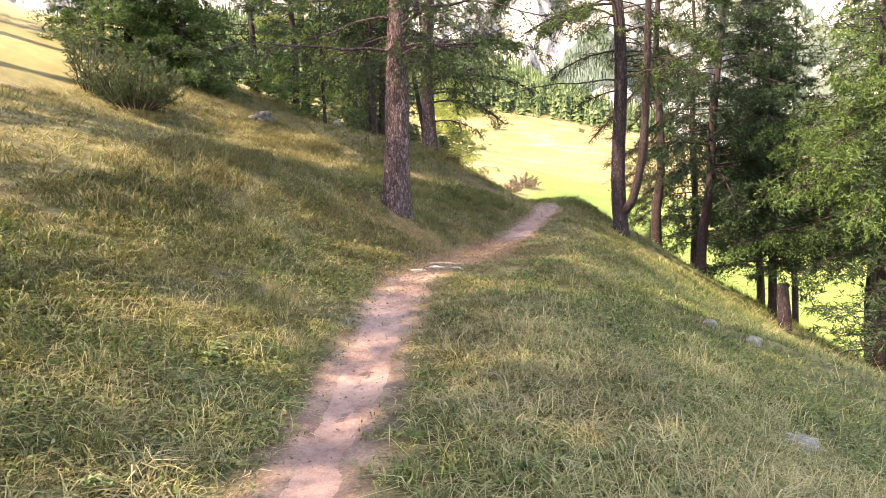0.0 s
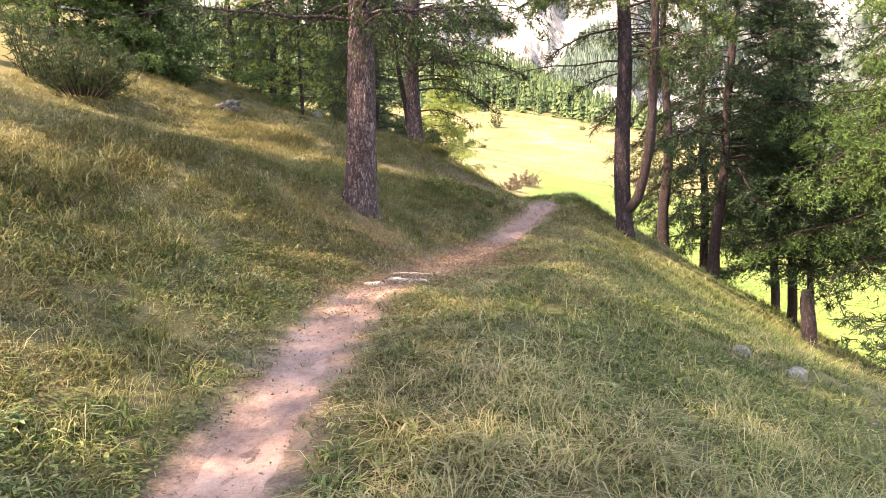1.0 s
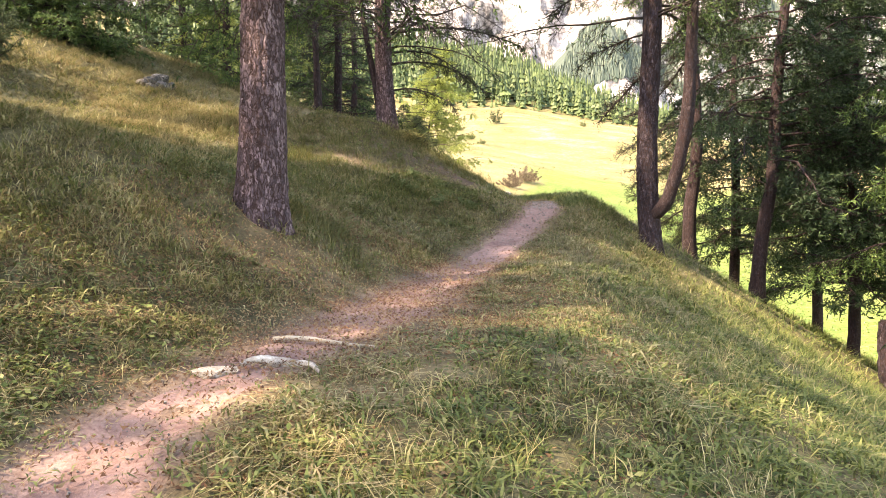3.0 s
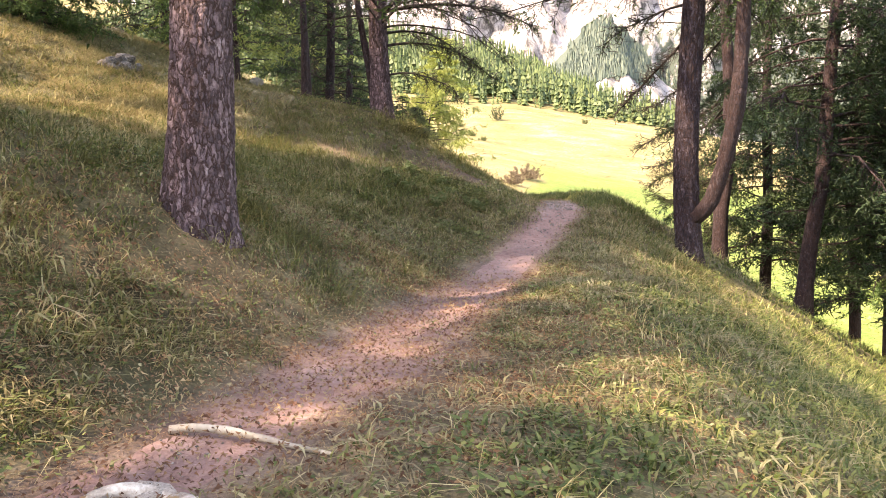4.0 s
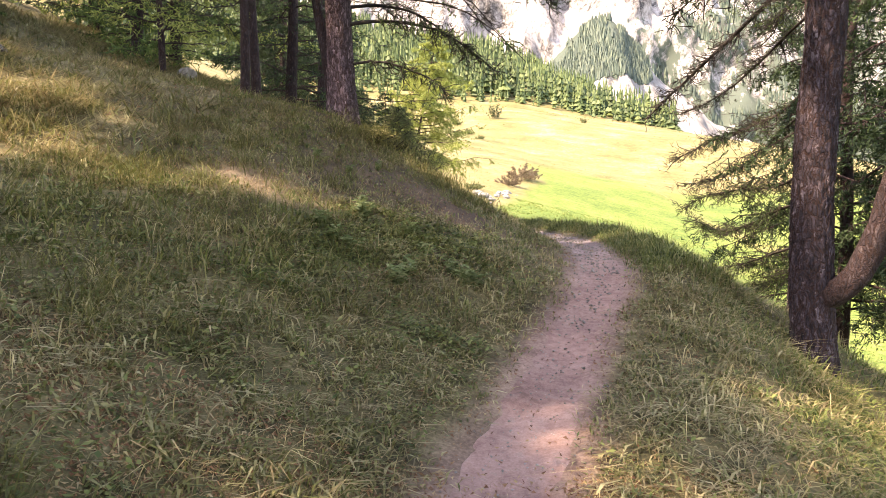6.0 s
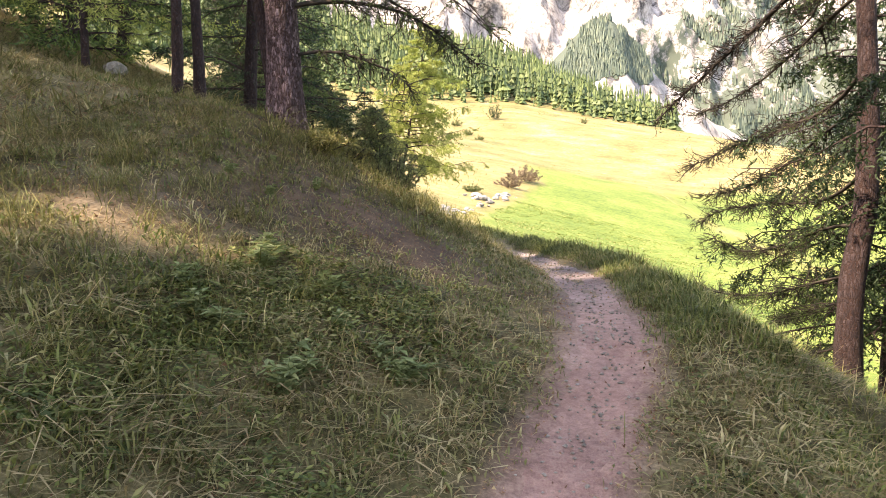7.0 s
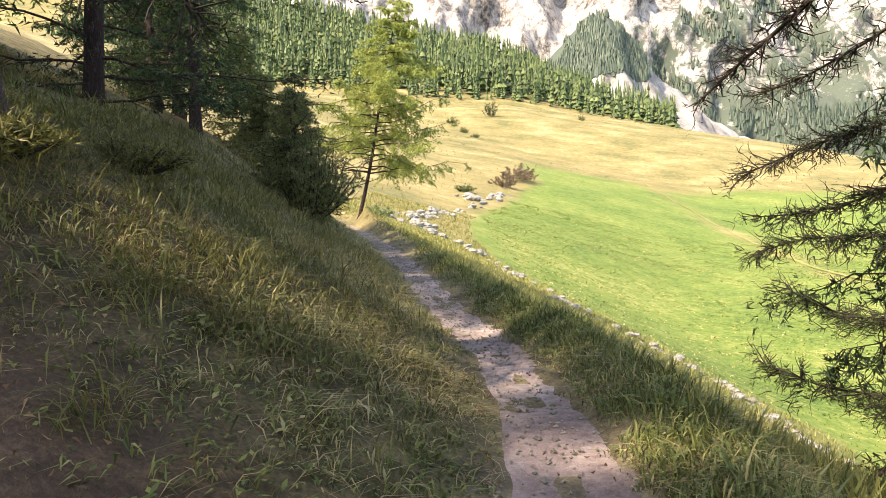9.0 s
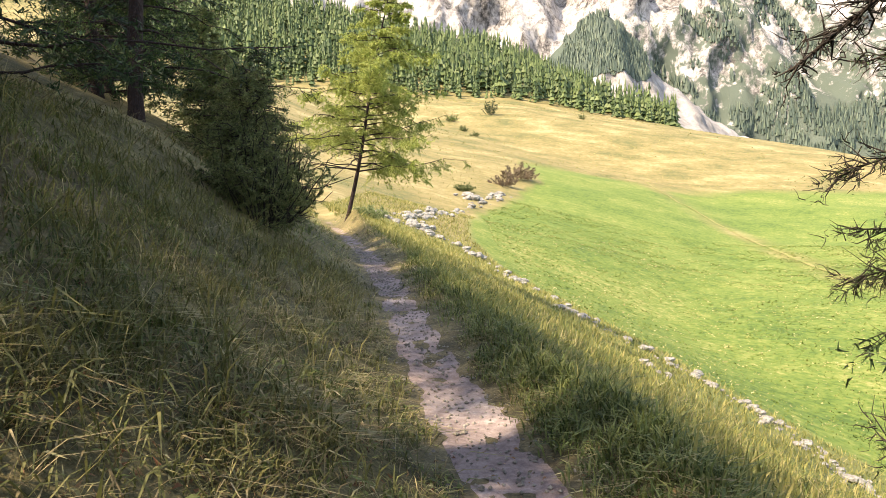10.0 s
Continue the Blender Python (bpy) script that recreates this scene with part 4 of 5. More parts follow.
for k, (way, thick, tufty) in enumerate(((((5.1, 25.2, 6.5), (4.0, 25.2, 6.4), (2.6, 25.3, 5.8)), 0.040, 9), (((5.1, 25.2, 5.2), (4.3, 25.4, 5.1), (3.3, 25.5, 4.6)), 0.034, 8),
                                         (((5.1, 25.2, 4.1), (4.6, 25.6, 4.0), (4.0, 26.0, 3.6)), 0.022, 6),
                                         (((5.1, 25.2, 7.6), (3.6, 25.0, 7.4), (1.8, 25.0, 6.5)), 0.040, 14), (((5.1, 25.2, 6.1), (4.2, 24.6, 6.2), (3.0, 24.2, 5.5)), 0.034, 14),
                                         (((5.3, 25.2, 6.9), (6.6, 25.0, 7.0), (8.0, 24.8, 6.2)), 0.038, 14), (((5.3, 25.2, 5.7), (6.4, 24.6, 5.7), (7.4, 24.2, 4.9)), 0.032, 14),
                                         (((5.3, 25.2, 7.7), (6.0, 24.0, 7.5), (6.8, 23.0, 6.6)), 0.034, 14))):
    bough(rt, way, thick, 350 + k, 14 if k < 3 else 20, 0.55 if k < 3 else 0.8, M_LARCH, tufty, size=0.035 if k < 3 else 0.07, width=0.004 if k < 3 else 0.010)

bare = conifer("larch", "larch with bare curly lower branches reaching over the bank", 8.0, 30.9, 15, 0.19, 4, lean=(0.0, 0), crown=6.2, reach=3.0, limbs=44, bare=0.5, bias=1.6, twigs=20, leaves=9, size=0.05, width=0.009, near=True, top=9.0, bend=-0.12, **LARCH)
BOUGHS = (
    (((8.0, 30.9, 5.9), (7.5, 33.0, 5.0), (6.96, 34.4, 4.3), (6.4, 35.8, 3.6)), 0.060, 0, 15),
    (((8.0, 30.9, 4.9), (8.1, 33.0, 4.5), (7.9, 34.6, 4.0), (7.4, 36.0, 3.7)), 0.035, 3, 12),
    (((8.0, 30.9, 3.9), (8.3, 33.0, 3.3), (7.9, 35.3, 3.0), (7.4, 36.6, 2.6)), 0.040, 4, 15),
    (((8.0, 30.9, 3.2), (8.45, 34.2, 2.5), (8.3, 35.8, 2.1), (7.9, 37.0, 2.0)), 0.032, 4, 15),
    (((8.0, 30.9, 2.3), (8.3, 34.0, 1.8), (8.1, 36.3, 1.6), (7.9, 37.1, 1.3)), 0.030, 8, 14),
    (((8.0, 30.9, 1.5), (7.95, 33.0, 1.1), (7.75, 34.5, 0.85), (7.5, 35.3, 1.05)), 0.028, 12, 15),
    (((8.0, 30.9, 0.8), (7.8, 33.0, 0.25), (7.45, 34.4, 0.0), (7.15, 35.1, 0.05)), 0.026, 12, 15),
    (((8.0, 30.9, 0.5), (8.6, 33.6, -0.2), (9.1, 36.1, -0.7)), 0.024, 12, 13),
    (((8.0, 30.9, -0.2), (7.7, 32.2, -0.7), (7.3, 33.4, -1.0)), 0.020, 0, 11),
)
for k, (way, thick, tufty, dense) in enumerate(BOUGHS):
    bough(bare, way, thick, 300 + k, dense, 0.6, M_LARCH, tufty)
conifer("larch", "slender larch with long drooping green branches", 10.2, 33.6, 15, 0.17, 5, crown=1.7, reach=3.4, limbs=90, hang=0.95, leaves=18, twigs=28, width=0.016, bark=M_BARK, leaf=M_SPRUCE)
conifer("larch", "leaning larch with drooping green branches below the path", 8.35, 27.7, 14, 0.17, 6, lean=(0.09, 0.02), crown=3.3, reach=3.6, limbs=96, hang=1.1, leaves=20, twigs=34, size=0.08, width=0.013, bend=-0.12, bias=0.1, bark=M_BARK, leaf=M_SPRUCE)
conifer("spruce", "dark spruce with branches down to the ground below the bank", 13.2, 34.5, 14, 0.18, 7, crown=4.4, reach=3.2, limbs=100, twigs=26, leaves=16, size=0.12, width=0.02, **SPRUCE)
conifer("spruce", "dark spruce with branches down to the slope below the path", 11.8, 22.0, 12, 0.16, 8, crown=0.4, reach=3.1, limbs=100, twigs=26, leaves=15, size=0.10, width=0.017, bare=0.25, **SPRUCE)
conifer("spruce", "dense dark spruce beside other conifers below the bank", 15.5, 30.5, 16, 0.18, 9, crown=4.4, reach=3.4, limbs=100, twigs=26, leaves=14, size=0.12, width=0.02, **SPRUCE)

conifer("larch", "bushy green larch below the bank", 16.4, 38.0, 16, 0.17, 50, crown=5.4, reach=4.0, limbs=80, hang=0.8, leaves=15, twigs=24, size=0.12, width=0.022, bark=M_BARK, leaf=M_SPRUCE)
conifer("spruce", "dark spruce with dense branches below the bank", 10.9, 28.4, 12, 0.14, 51, crown=2.0, reach=3.0, limbs=110, twigs=28, leaves=14, size=0.10, width=0.017, **SPRUCE)
conifer("larch", "bushy green larch with long drooping branches", 13.6, 26.6, 16, 0.18, 52, crown=4.2, reach=4.0, limbs=84, hang=0.8, leaves=17, twigs=26, size=0.11, width=0.02, bark=M_BARK, leaf=M_SPRUCE)

conifer("larch", "larch with long hanging sprays of fresh green needles", 12.0, 24.2, 15, 0.15, 53, crown=5.2, reach=4.2, limbs=96, hang=1.2, twigs=40, leaves=24, size=0.08, width=0.013, bias=-2.4, bark=M_BARK, leaf=M_LARCH_BRIGHT)

# uphill on the bank
conifer("spruce", "dark spruce in the shade above the path", -6.3, 36.6, 13, 0.15, 56, crown=0.3, reach=2.9, limbs=76, twigs=18, leaves=14, size=0.12, width=0.02, bark=M_BARK, leaf=M_LARCH_BRIGHT, droop=0.30, hang=0.25, rise=0.05)
conifer("spruce", "dark spruce among the trees of the upper bank", -8.8, 39.5, 14, 0.15, 57, crown=0.3, reach=3.0, limbs=76, twigs=18, leaves=14, size=0.12, width=0.02, **SPRUCE)
conifer("spruce", "dark spruce filling the gap between shaded trees", -5.4, 47.5, 14, 0.16, 54, crown=0.3, reach=3.0, limbs=84, twigs=22, leaves=16, size=0.12, width=0.02, **SPRUCE)
conifer("spruce", "bushy dark spruce with boughs down to the grass", -9.6, 32.4, 9.5, 0.15, 10, crown=0.1, reach=2.3, limbs=150, twigs=26, leaves=16, size=0.09, width=0.016, low=1.15, bark=M_BARK, leaf=M_LARCH, droop=0.40, hang=0.4, rise=0.10)
conifer("larch", "bushy green larch beside the spruce on the slope", -12.4, 31.6, 9.0, 0.14, 93, crown=0.8, reach=2.6, limbs=100, twigs=24, leaves=16, size=0.09, width=0.016, bark=M_BARK, leaf=M_LARCH_BRIGHT, droop=0.3, hang=0.5)
conifer("spruce", "dark spruce with low branches behind the larches", -2.6, 37.8, 15, 0.16, 11, crown=0.3, reach=2.7, limbs=80, twigs=16, leaves=11, size=0.10, width=0.014, **SPRUCE)
conifer("larch", "green larch with drooping branches on the slope", -6.4, 39.5, 17, 0.18, 12, crown=1.2, reach=3.4, limbs=60, hang=0.7, leaves=16, twigs=22, size=0.11, width=0.02, bark=M_BARK, leaf=M_LARCH_SUN)
conifer("larch", "green larch standing among spruces on the slope", -11.8, 37.0, 18, 0.18, 13, crown=1.0, reach=3.4, limbs=60, hang=0.7, leaves=16, twigs=22, size=0.11, width=0.02, **LARCH)
conifer("larch", "larch on the slope with needles coloured yellow and sunlit", -4.6, 33.8, 7, 0.08, 14, crown=0.8, reach=1.8, limbs=40, leaves=9, twigs=12, bark=M_BARK, leaf=M_LARCH_SUN)
conifer("spruce", "dark spruce high on the dry slope", -17.8, 31.0, 8, 0.15, 15, crown=0.2, reach=2.4, limbs=64, twigs=14, leaves=10, size=0.11, width=0.015, **SPRUCE)
conifer("larch", "shaded larch with dense branches above the path", -5.2, 48.6, 13, 0.19, 16, crown=0.9, reach=3.2, limbs=66, leaves=9, twigs=20, bark=M_BARK_PINE, leaf=M_LARCH_BRIGHT, width=0.010, size=0.085, near=True, top=7.0)
conifer("spruce", "shaded spruce with low branches above the path", -2.6, 42.6, 14, 0.15, 17, crown=1.2, reach=2.4, limbs=70, twigs=16, leaves=8, size=0.085, width=0.010, near=True, top=7.0, bark=M_BARK, leaf=M_LARCH_BRIGHT, droop=0.30, hang=0.25, rise=0.05)
conifer("larch", "young larch beyond the path with needles coloured yellow and sunlit", -0.60, 57.0, 9.6, 0.09, 18, lean=(0.20, 0), crown=2.1, reach=3.6, limbs=96, leaves=36, twigs=26, hang=0.7, bark=M_BARK, leaf=M_LARCH_SUN, size=0.09, width=0.014, droop=0.25)
# two spruces added to close sunlit gaps on the path and its verge
conifer("spruce", "spruce added above the path, its high crown shading the verge", -2.8, 34.6, 8.2, 0.12, 58, crown=4.4, reach=2.2, limbs=70, twigs=20, leaves=12, size=0.10, width=0.016, **SPRUCE)
conifer("spruce", "bushy spruce added above the path to shade it", -4.3, 44.4, 9.0, 0.14, 59, crown=0.3, reach=2.4, limbs=80, twigs=20, leaves=12, size=0.11, width=0.018, **SPRUCE)
for tx, ty, th, sd in ((-1.5, 44.2, 2.8, 90), (-2.9, 47.4, 3.8, 91)):
    conifer("spruce", "young spruce in the undergrowth above the path", tx, ty, th, 0.06, sd, crown=0.1, reach=1.5, limbs=70, twigs=16, leaves=12, size=0.09, width=0.014, group="young spruces above the path", bark=M_BARK, leaf=M_JUNIPER, droop=0.2, hang=0.2, rise=0.15)
# uphill shade trees: larches added out of view to shade path and slope
for k, (tx, ty, th, tc) in enumerate([(-6.2, 0.5, 18, 7.6), (-5.6, 6.2, 17, 7.6), (-8.2, 9.6, 20, 9.0), (-9.2, 5.8, 21, 9.0), (-8.3, 13.4, 17.5, 7.0), (-3.5, -6.0, 18, 7.6), (-7.0, 3.2, 19, 8.0)]):
    conifer("larch", "tall larch added out of view uphill to shade the path", tx, ty, th, 0.24, 30 + k, crown=tc, reach=4.8, limbs=54, leaves=24, twigs=14, size=0.16, width=0.030, group="larches on the upper slope", top=99.0, **LARCH)
# spruces added out of view, crown heights set to leave the sun patches lit
for k, (tx, ty, th, tc, tr) in enumerate([(-10.6, 20.2, 23.0, 14.6, 2.6), (-14.6, 25.4, 16.8, 12.6, 3.4), (-15.6, 28.6, 16.0, 12.2, 4.0), (-10.8, 16.5, 11.6, 6.8, 2.7), (-10.9, 17.9, 19.0, 10.2, 2.5), (-13.3, 21.9, 17.6, 13.7, 2.1), (-11.3, 23.2, 21.0, 17.9, 1.0)]):
    conifer("spruce", "tall dense spruce added out of view uphill to shape the shade", tx, ty, th, 0.26, 80 + k, crown=tc, reach=tr, limbs=90, leaves=9, twigs=22, size=0.22, width=0.05, group="spruces on the upper slope", top=99.0, **SPRUCE)
conifer("spruce", "tall dark spruce with low branches on the slope", -12.0, 33.2, 15.5, 0.22, 84, crown=0.6, reach=2.5, limbs=100, leaves=12, twigs=22, size=0.14, width=0.025, top=99.0, bark=M_BARK, leaf=M_LARCH, droop=0.30, hang=0.25, rise=0.05)

# stump
b = Buf()
hh = np.linspace(0, 1.75, 16)
tube(b, np.stack([0.03 * np.sin(hh * 3), 0 * hh, hh - 0.15], 1), 0.20 * (1 - 0.22 * hh / 1.75) * (1 + 0.35 * np.exp(-hh / 0.2)), 16, 0.06, np.random.default_rng(3))
top = Buf()
ang = np.arange(16) / 16 * 2 * np.pi
rim = np.stack([0.155 * np.cos(ang), 0.155 * np.sin(ang), 1.6 + 0.06 * np.sin(ang * 3)], 1)
top.add(np.vstack([rim, [[0, 0, 1.66]]]), np.array([(i, (i + 1) % 16, 16) for i in range(16)]))
st = thing("tree_stump", (9.9, 25.4, float(ground_z(9.9, 25.4)) - 0.3), "tall broken tree stump with dark grey bark", "stump")
part("trunk", b, M_BARK_DARK, st)
part("broken_top", top, M_BARK, st, "weathered broken wood")

# ---- bushes ----
bush("juniper_bush", "dark green juniper bush on the dry slope", -9.1, 26.6, 3.0, 2.0, 40, M_JUNIPER_DARK, stems=80, leaves=56, size=0.055, width=0.008)
bush("juniper_bush", "sparse juniper bush on the dry slope", -10.5, 26.9, 2.0, 2.7, 41, M_JUNIPER_DARK, stems=22, leaves=40, size=0.06, width=0.008)
bush("juniper_bush", "dark juniper bush overhanging the path bank", 0.40, 39.6, 2.3, 1.7, 42, M_JUNIPER, stems=60, leaves=40, size=0.045, width=0.007)
conifer("spruce", "young dark spruce growing out of the juniper bush", 0.15, 40.0, 2.5, 0.05, 46, crown=0.05, reach=1.3, limbs=80, twigs=16, leaves=12, size=0.055, width=0.007, near=True, bark=M_BARK, leaf=M_JUNIPER, droop=0.1, hang=0.15, rise=0.25)
conifer("spruce", "young bluish spruce behind the juniper bush", -0.55, 43.5, 3.4, 0.05, 43, crown=0.1, reach=0.9, limbs=70, twigs=12, leaves=9, size=0.06, width=0.009, **SPRUCE)
# the slim spruce is added for its shadow across the path
conifer("spruce", "slim spruce added behind the larch, its high crown shading the path", -2.5, 32.6, 9.6, 0.10, 94, crown=4.3, reach=2.0, limbs=70, twigs=18, leaves=14, size=0.10, width=0.016, **SPRUCE)
bush("shrub", "low tangle of dry weeds at the foot of the larch", 0.2, 30.4, 1.1, 0.24, 44, M_OLIVE, stems=40, leaves=8, size=0.07, width=0.008)
bush("shrub", "tangle of dark weeds and twigs beside the larch roots", 0.3, 32.1, 1.1, 0.30, 45, M_OLIVE, stems=30, leaves=10, size=0.05, width=0.008)
rng = np.random.default_rng(91)
for k in range(15):
    weed(rng.uniform(0.1, 1.75), rng.uniform(24.0, 26.2), rng.uniform(0.12, 0.24), 200 + k, M_WEED)
for k in range(7):
    weed(rng.uniform(-1.6, 0.6), rng.uniform(27.2, 29.6), rng.uniform(0.07, 0.13), 230 + k, M_WEED)
for k in range(8):
    weed(rng.uniform(-2.9, -1.2), rng.uniform(8.4, 11.5), rng.uniform(0.10, 0.18), 250 + k, M_WEED)

# ---- grass ----
def blades(buf, x, y, z, h, lean, w, rng, simple=False):
    """Bent grass blades of two triangles, or straight ones of one."""
    n = len(x)
    az = rng.uniform(0, 2 * np.pi, n)
    d = np.stack([np.cos(az), np.sin(az), 0 * az], 1)
    s = np.stack([-np.sin(az + rng.normal(size=n) * 0.5), np.cos(az), 0 * az], 1) * (w / 2)[:, None]
    p = np.stack([x, y, z], 1)
    up = np.array([0, 0, 1.0])
    tip = p + up * (h * (1 - 0.35 * np.minimum(lean, 1.6)))[:, None] + d * (h * lean)[:, None]
    if simple:
        buf.add(np.stack([p - s * 1.2, p + s * 1.2, tip], 1).reshape(-1, 3), np.arange(n * 3).reshape(-1, 3))
        return
    mid = p + up * (h * 0.55)[:, None] + d * (h * lean * 0.32)[:, None]
    v = np.stack([p, mid + s * 1.2, mid - s * 1.2, tip], 1).reshape(-1, 3)
    f = (np.arange(n)[:, None, None] * 4 + np.array([[0, 1, 2], [2, 1, 3]])).reshape(-1, 3)
    buf.add(v, f)


def scatter(n, x0, x1, y0, y1, rng, bare_path=True):
    x, y = rng.uniform(x0, x1, n), rng.uniform(y0, y1, n)
    if bare_path:
        off = np.abs(x - path_x(y)) - path_half(y)
        off = off * (1 + 2.5 * ease((y - 26) / 4))
        worn = np.exp(-((y - 18.2) / 2.6) ** 2)
        keep = (rng.uniform(size=n) < np.where(off > 0.01, 0.14 + 0.86 * ease(off / 0.4), 0.16 * worn))
        patch = ease((x - path_x(y) + 0.55) / 0.4) * np.exp(-(((x - 0.3) / 0.9) ** 2 + ((y - 18.6) / 2.0) ** 2)) * 0.4 + ease((x - path_x(y) + 0.5) / 0.4) * np.exp(-(((x - 0.75) / 0.75) ** 2 + ((y - 17.6) / 1.6) ** 2)) * 0.7 + np.exp(-(((x + 0.6) / 0.9) ** 2 + ((y - 26.2) / 0.9) ** 2)) * 0.62
        keep &= rng.uniform(size=n) > patch + 0.9 * duff_and_shade(x, y)
        x, y = x[keep], y[keep]
    return x, y


def dryness(x, y):
    """How dry the turf is: green hollows, tan worn ground round the middle of the path."""
    worn = np.exp(-((y - 20.5) / 5.0) ** 2) * np.exp(-((x - path_x(y) + 0.6) / 3.0) ** 2)
    upper = ease((-1.4 - x) / 3.5) * 0.5 * ease((y - 10.5) / 4) + 0.30 * ease((x - path_x(y) - 0.3) / 0.6) * ease((15.5 - y) / 2.5) * ease((3.0 - x) / 1.2)
    return 0.40 + 1.5 * fbm(x * 0.45, y * 0.45, 53, 3) + 0.9 * fbm(x * 1.7, y * 1.7, 57, 2) + 0.42 * worn + upper - 0.22 * ease((15.5 - y) / 3) + 0.05 * duff_and_shade(x, y) - 0.45 * ease((x - path_x(y) - 0.7) / 0.8) * ease((y - 29) / 4) - 0.38 * ease((x - path_x(y) - 0.8) / 1.2) * ease((y - 11) / 3) * ease((34 - y) / 4)


def tufts(name, label, zones, material, height, width, lean, seed, per, category="grass", clump=0.05, patchy=0.0, want=None):
    rng = np.random.default_rng(seed)
    b = Buf()
    for n, x0, x1, y0, y1, grow in zones:
        x, y = scatter(n, x0, x1, y0, y1, rng)
        if patchy:
            keep = fbm(x * 0.6, y * 0.6, seed, 3) + 0.5 > rng.uniform(0.5 - patchy, 0.5 + patchy, len(x))
            x, y = x[keep], y[keep]
        if want:
            dr = dryness(x, y) + 0.22 * rng.normal(size=len(x))
            keep = (dr > want[0]) & (dr <= want[1])
            x, y = x[keep], y[keep]
        keep = fract_noise(x * 5.5, y * 5.5, 61) > rng.uniform(0.1, 0.62, len(x))
        x, y = x[keep], y[keep]
        m = len(x)
        hx = np.repeat(rng.uniform(0.4, 1.7, m) * (0.65 + 1.3 * (fbm(x * 0.8, y * 0.8, 50, 3) + 0.3) + 0.8 * fbm(x * 3, y * 3, 58, 2)), per)
        off = np.abs(x - path_x(y)) - path_half(y)
        trod = np.exp(-((y - 18.2) / 3.2) ** 2 - ((x - 1.2) / 2.2) ** 2)
        hx = hx * np.repeat((0.45 + 0.55 * ease(off / 0.7)) * (1 - 0.5 * trod), per)
        px, py = np.repeat(x, per) + rng.normal(size=m * per) * clump * grow, np.repeat(y, per) + rng.normal(size=m * per) * clump * grow
        pz = ground_z(px, py) - 0.01
        h = height * grow ** 0.5 * hx * rng.uniform(0.6, 1.25, m * per)
        blades(b, px, py, pz, h, lean * rng.uniform(0.2, 1.6, m * per), width * grow * rng.uniform(0.7, 1.3, m * per), rng, grow > 1.5)
    return tagged(new(name, b.mesh(name, material, False)), label, category, kind="stuff")


NEAR = [(15000, -3.2, 4.2, 8.0, 16.0, 1.05), (16000, -3.0, 5.0, 16.0, 26.0, 1.1), (13500, -2.0, 5.0, 26.0, 36.0, 0.85),
        (8000, -5.2, -3.2, 8.0, 28.0, 1.35), (6500, -11.0, -5.2, 10.0, 32.0, 1.75), (7500, 4.2, 8.2, 8.0, 27.0, 1.52), (2200, 8.2, 12.0, 8.0, 26.0, 1.8), (4800, -9, -2.0, 26, 40, 2.0), (5500, -2, 12, 36, 62, 2.1), (2800, 6, 14, 24, 40, 2.2)]
tufts("grass", "short olive hillside grass", NEAR, M_GRASS, 0.095, 0.0108, 1.4, 21, 7, want=(0.36, 9))
tufts("green_grass", "short fresh green hillside grass", NEAR, M_GREEN, 0.088, 0.0118, 1.3, 28, 7, want=(-9, 0.36))
tufts("dry_grass", "dry tan grass lying among the green", [(int(n * 0.75), *r) for n, *r in NEAR], M_DRY, 0.10, 0.0068, 2.4, 22, 7, want=(0.36, 9))
tufts("straw_stalks", "tall thin straw stalks of dry grass", [(int(n * 0.18), *r) for n, *r in NEAR] + [(2600, 0.7, 3.6, 8.0, 12.5, 1.0), (900, -3.0, -1.0, 8.0, 10.5, 1.0)], M_STRAW, 0.24, 0.0032, 1.4, 23, 2, patchy=0.2)
tufts("long_grass", "long soft grass on the shaded bank", [(5500, -1.8, 3.0, 28.5, 40, 1.1), (2200, -2.5, 1.6, 22, 28.5, 1.0), (1500, -3, 0.2, 17, 21, 1.0)], M_OLIVE, 0.20, 0.007, 1.2, 27, 6, patchy=0.25)
tufts("verge_grass", "long shaded grass on the edge above the meadow", [(7600, 3.4, 4.7, 26, 36, 1.0), (3200, 2.4, 4.2, 36, 46, 1.2)], M_GREEN, 0.15, 0.0085, 0.8, 24, 5)


def arching(buf, x, y, length, width, droop, rng, spread, az0=None):
    """Long blades that rise and bend over, as tapering ribbons of three pieces."""
    n = len(x)
    az = rng.uniform(0, 2 * np.pi, n) if az0 is None else az0 + rng.normal(size=n) * spread
    d = np.stack([np.cos(az), np.sin(az), 0 * az], 1)
    s = np.stack([-np.sin(az), np.cos(az), 0.25 * rng.normal(size=n)], 1) * (width / 2)[:, None]
    p = np.stack([x, y, ground_z(x, y) - 0.01], 1)
    up = np.array([0, 0, 1.0])
    rows = []
    for f, w in ((0.0, 0.8), (0.4, 1.0), (0.75, 0.7)):
        c = p + d * (length * f * (0.25 + 0.75 * f) * (0.35 + 0.65 * droop))[:, None] + up * (length * (f - droop * f * f * 0.9))[:, None]
        rows += [c - s * w, c + s * w]
    tip = p + d * (length * (0.35 + 0.65 * droop))[:, None] + up * np.maximum(0.015, length * (1 - droop * 0.98))[:, None]
    v = np.stack(rows + [tip], 1).reshape(-1, 3)
    base = np.arange(n)[:, None, None] * 7
    buf.add(v, (base + np.array([[0, 1, 3], [0, 3, 2], [2, 3, 5], [2, 5, 4], [4, 5, 6]])).reshape(-1, 3))


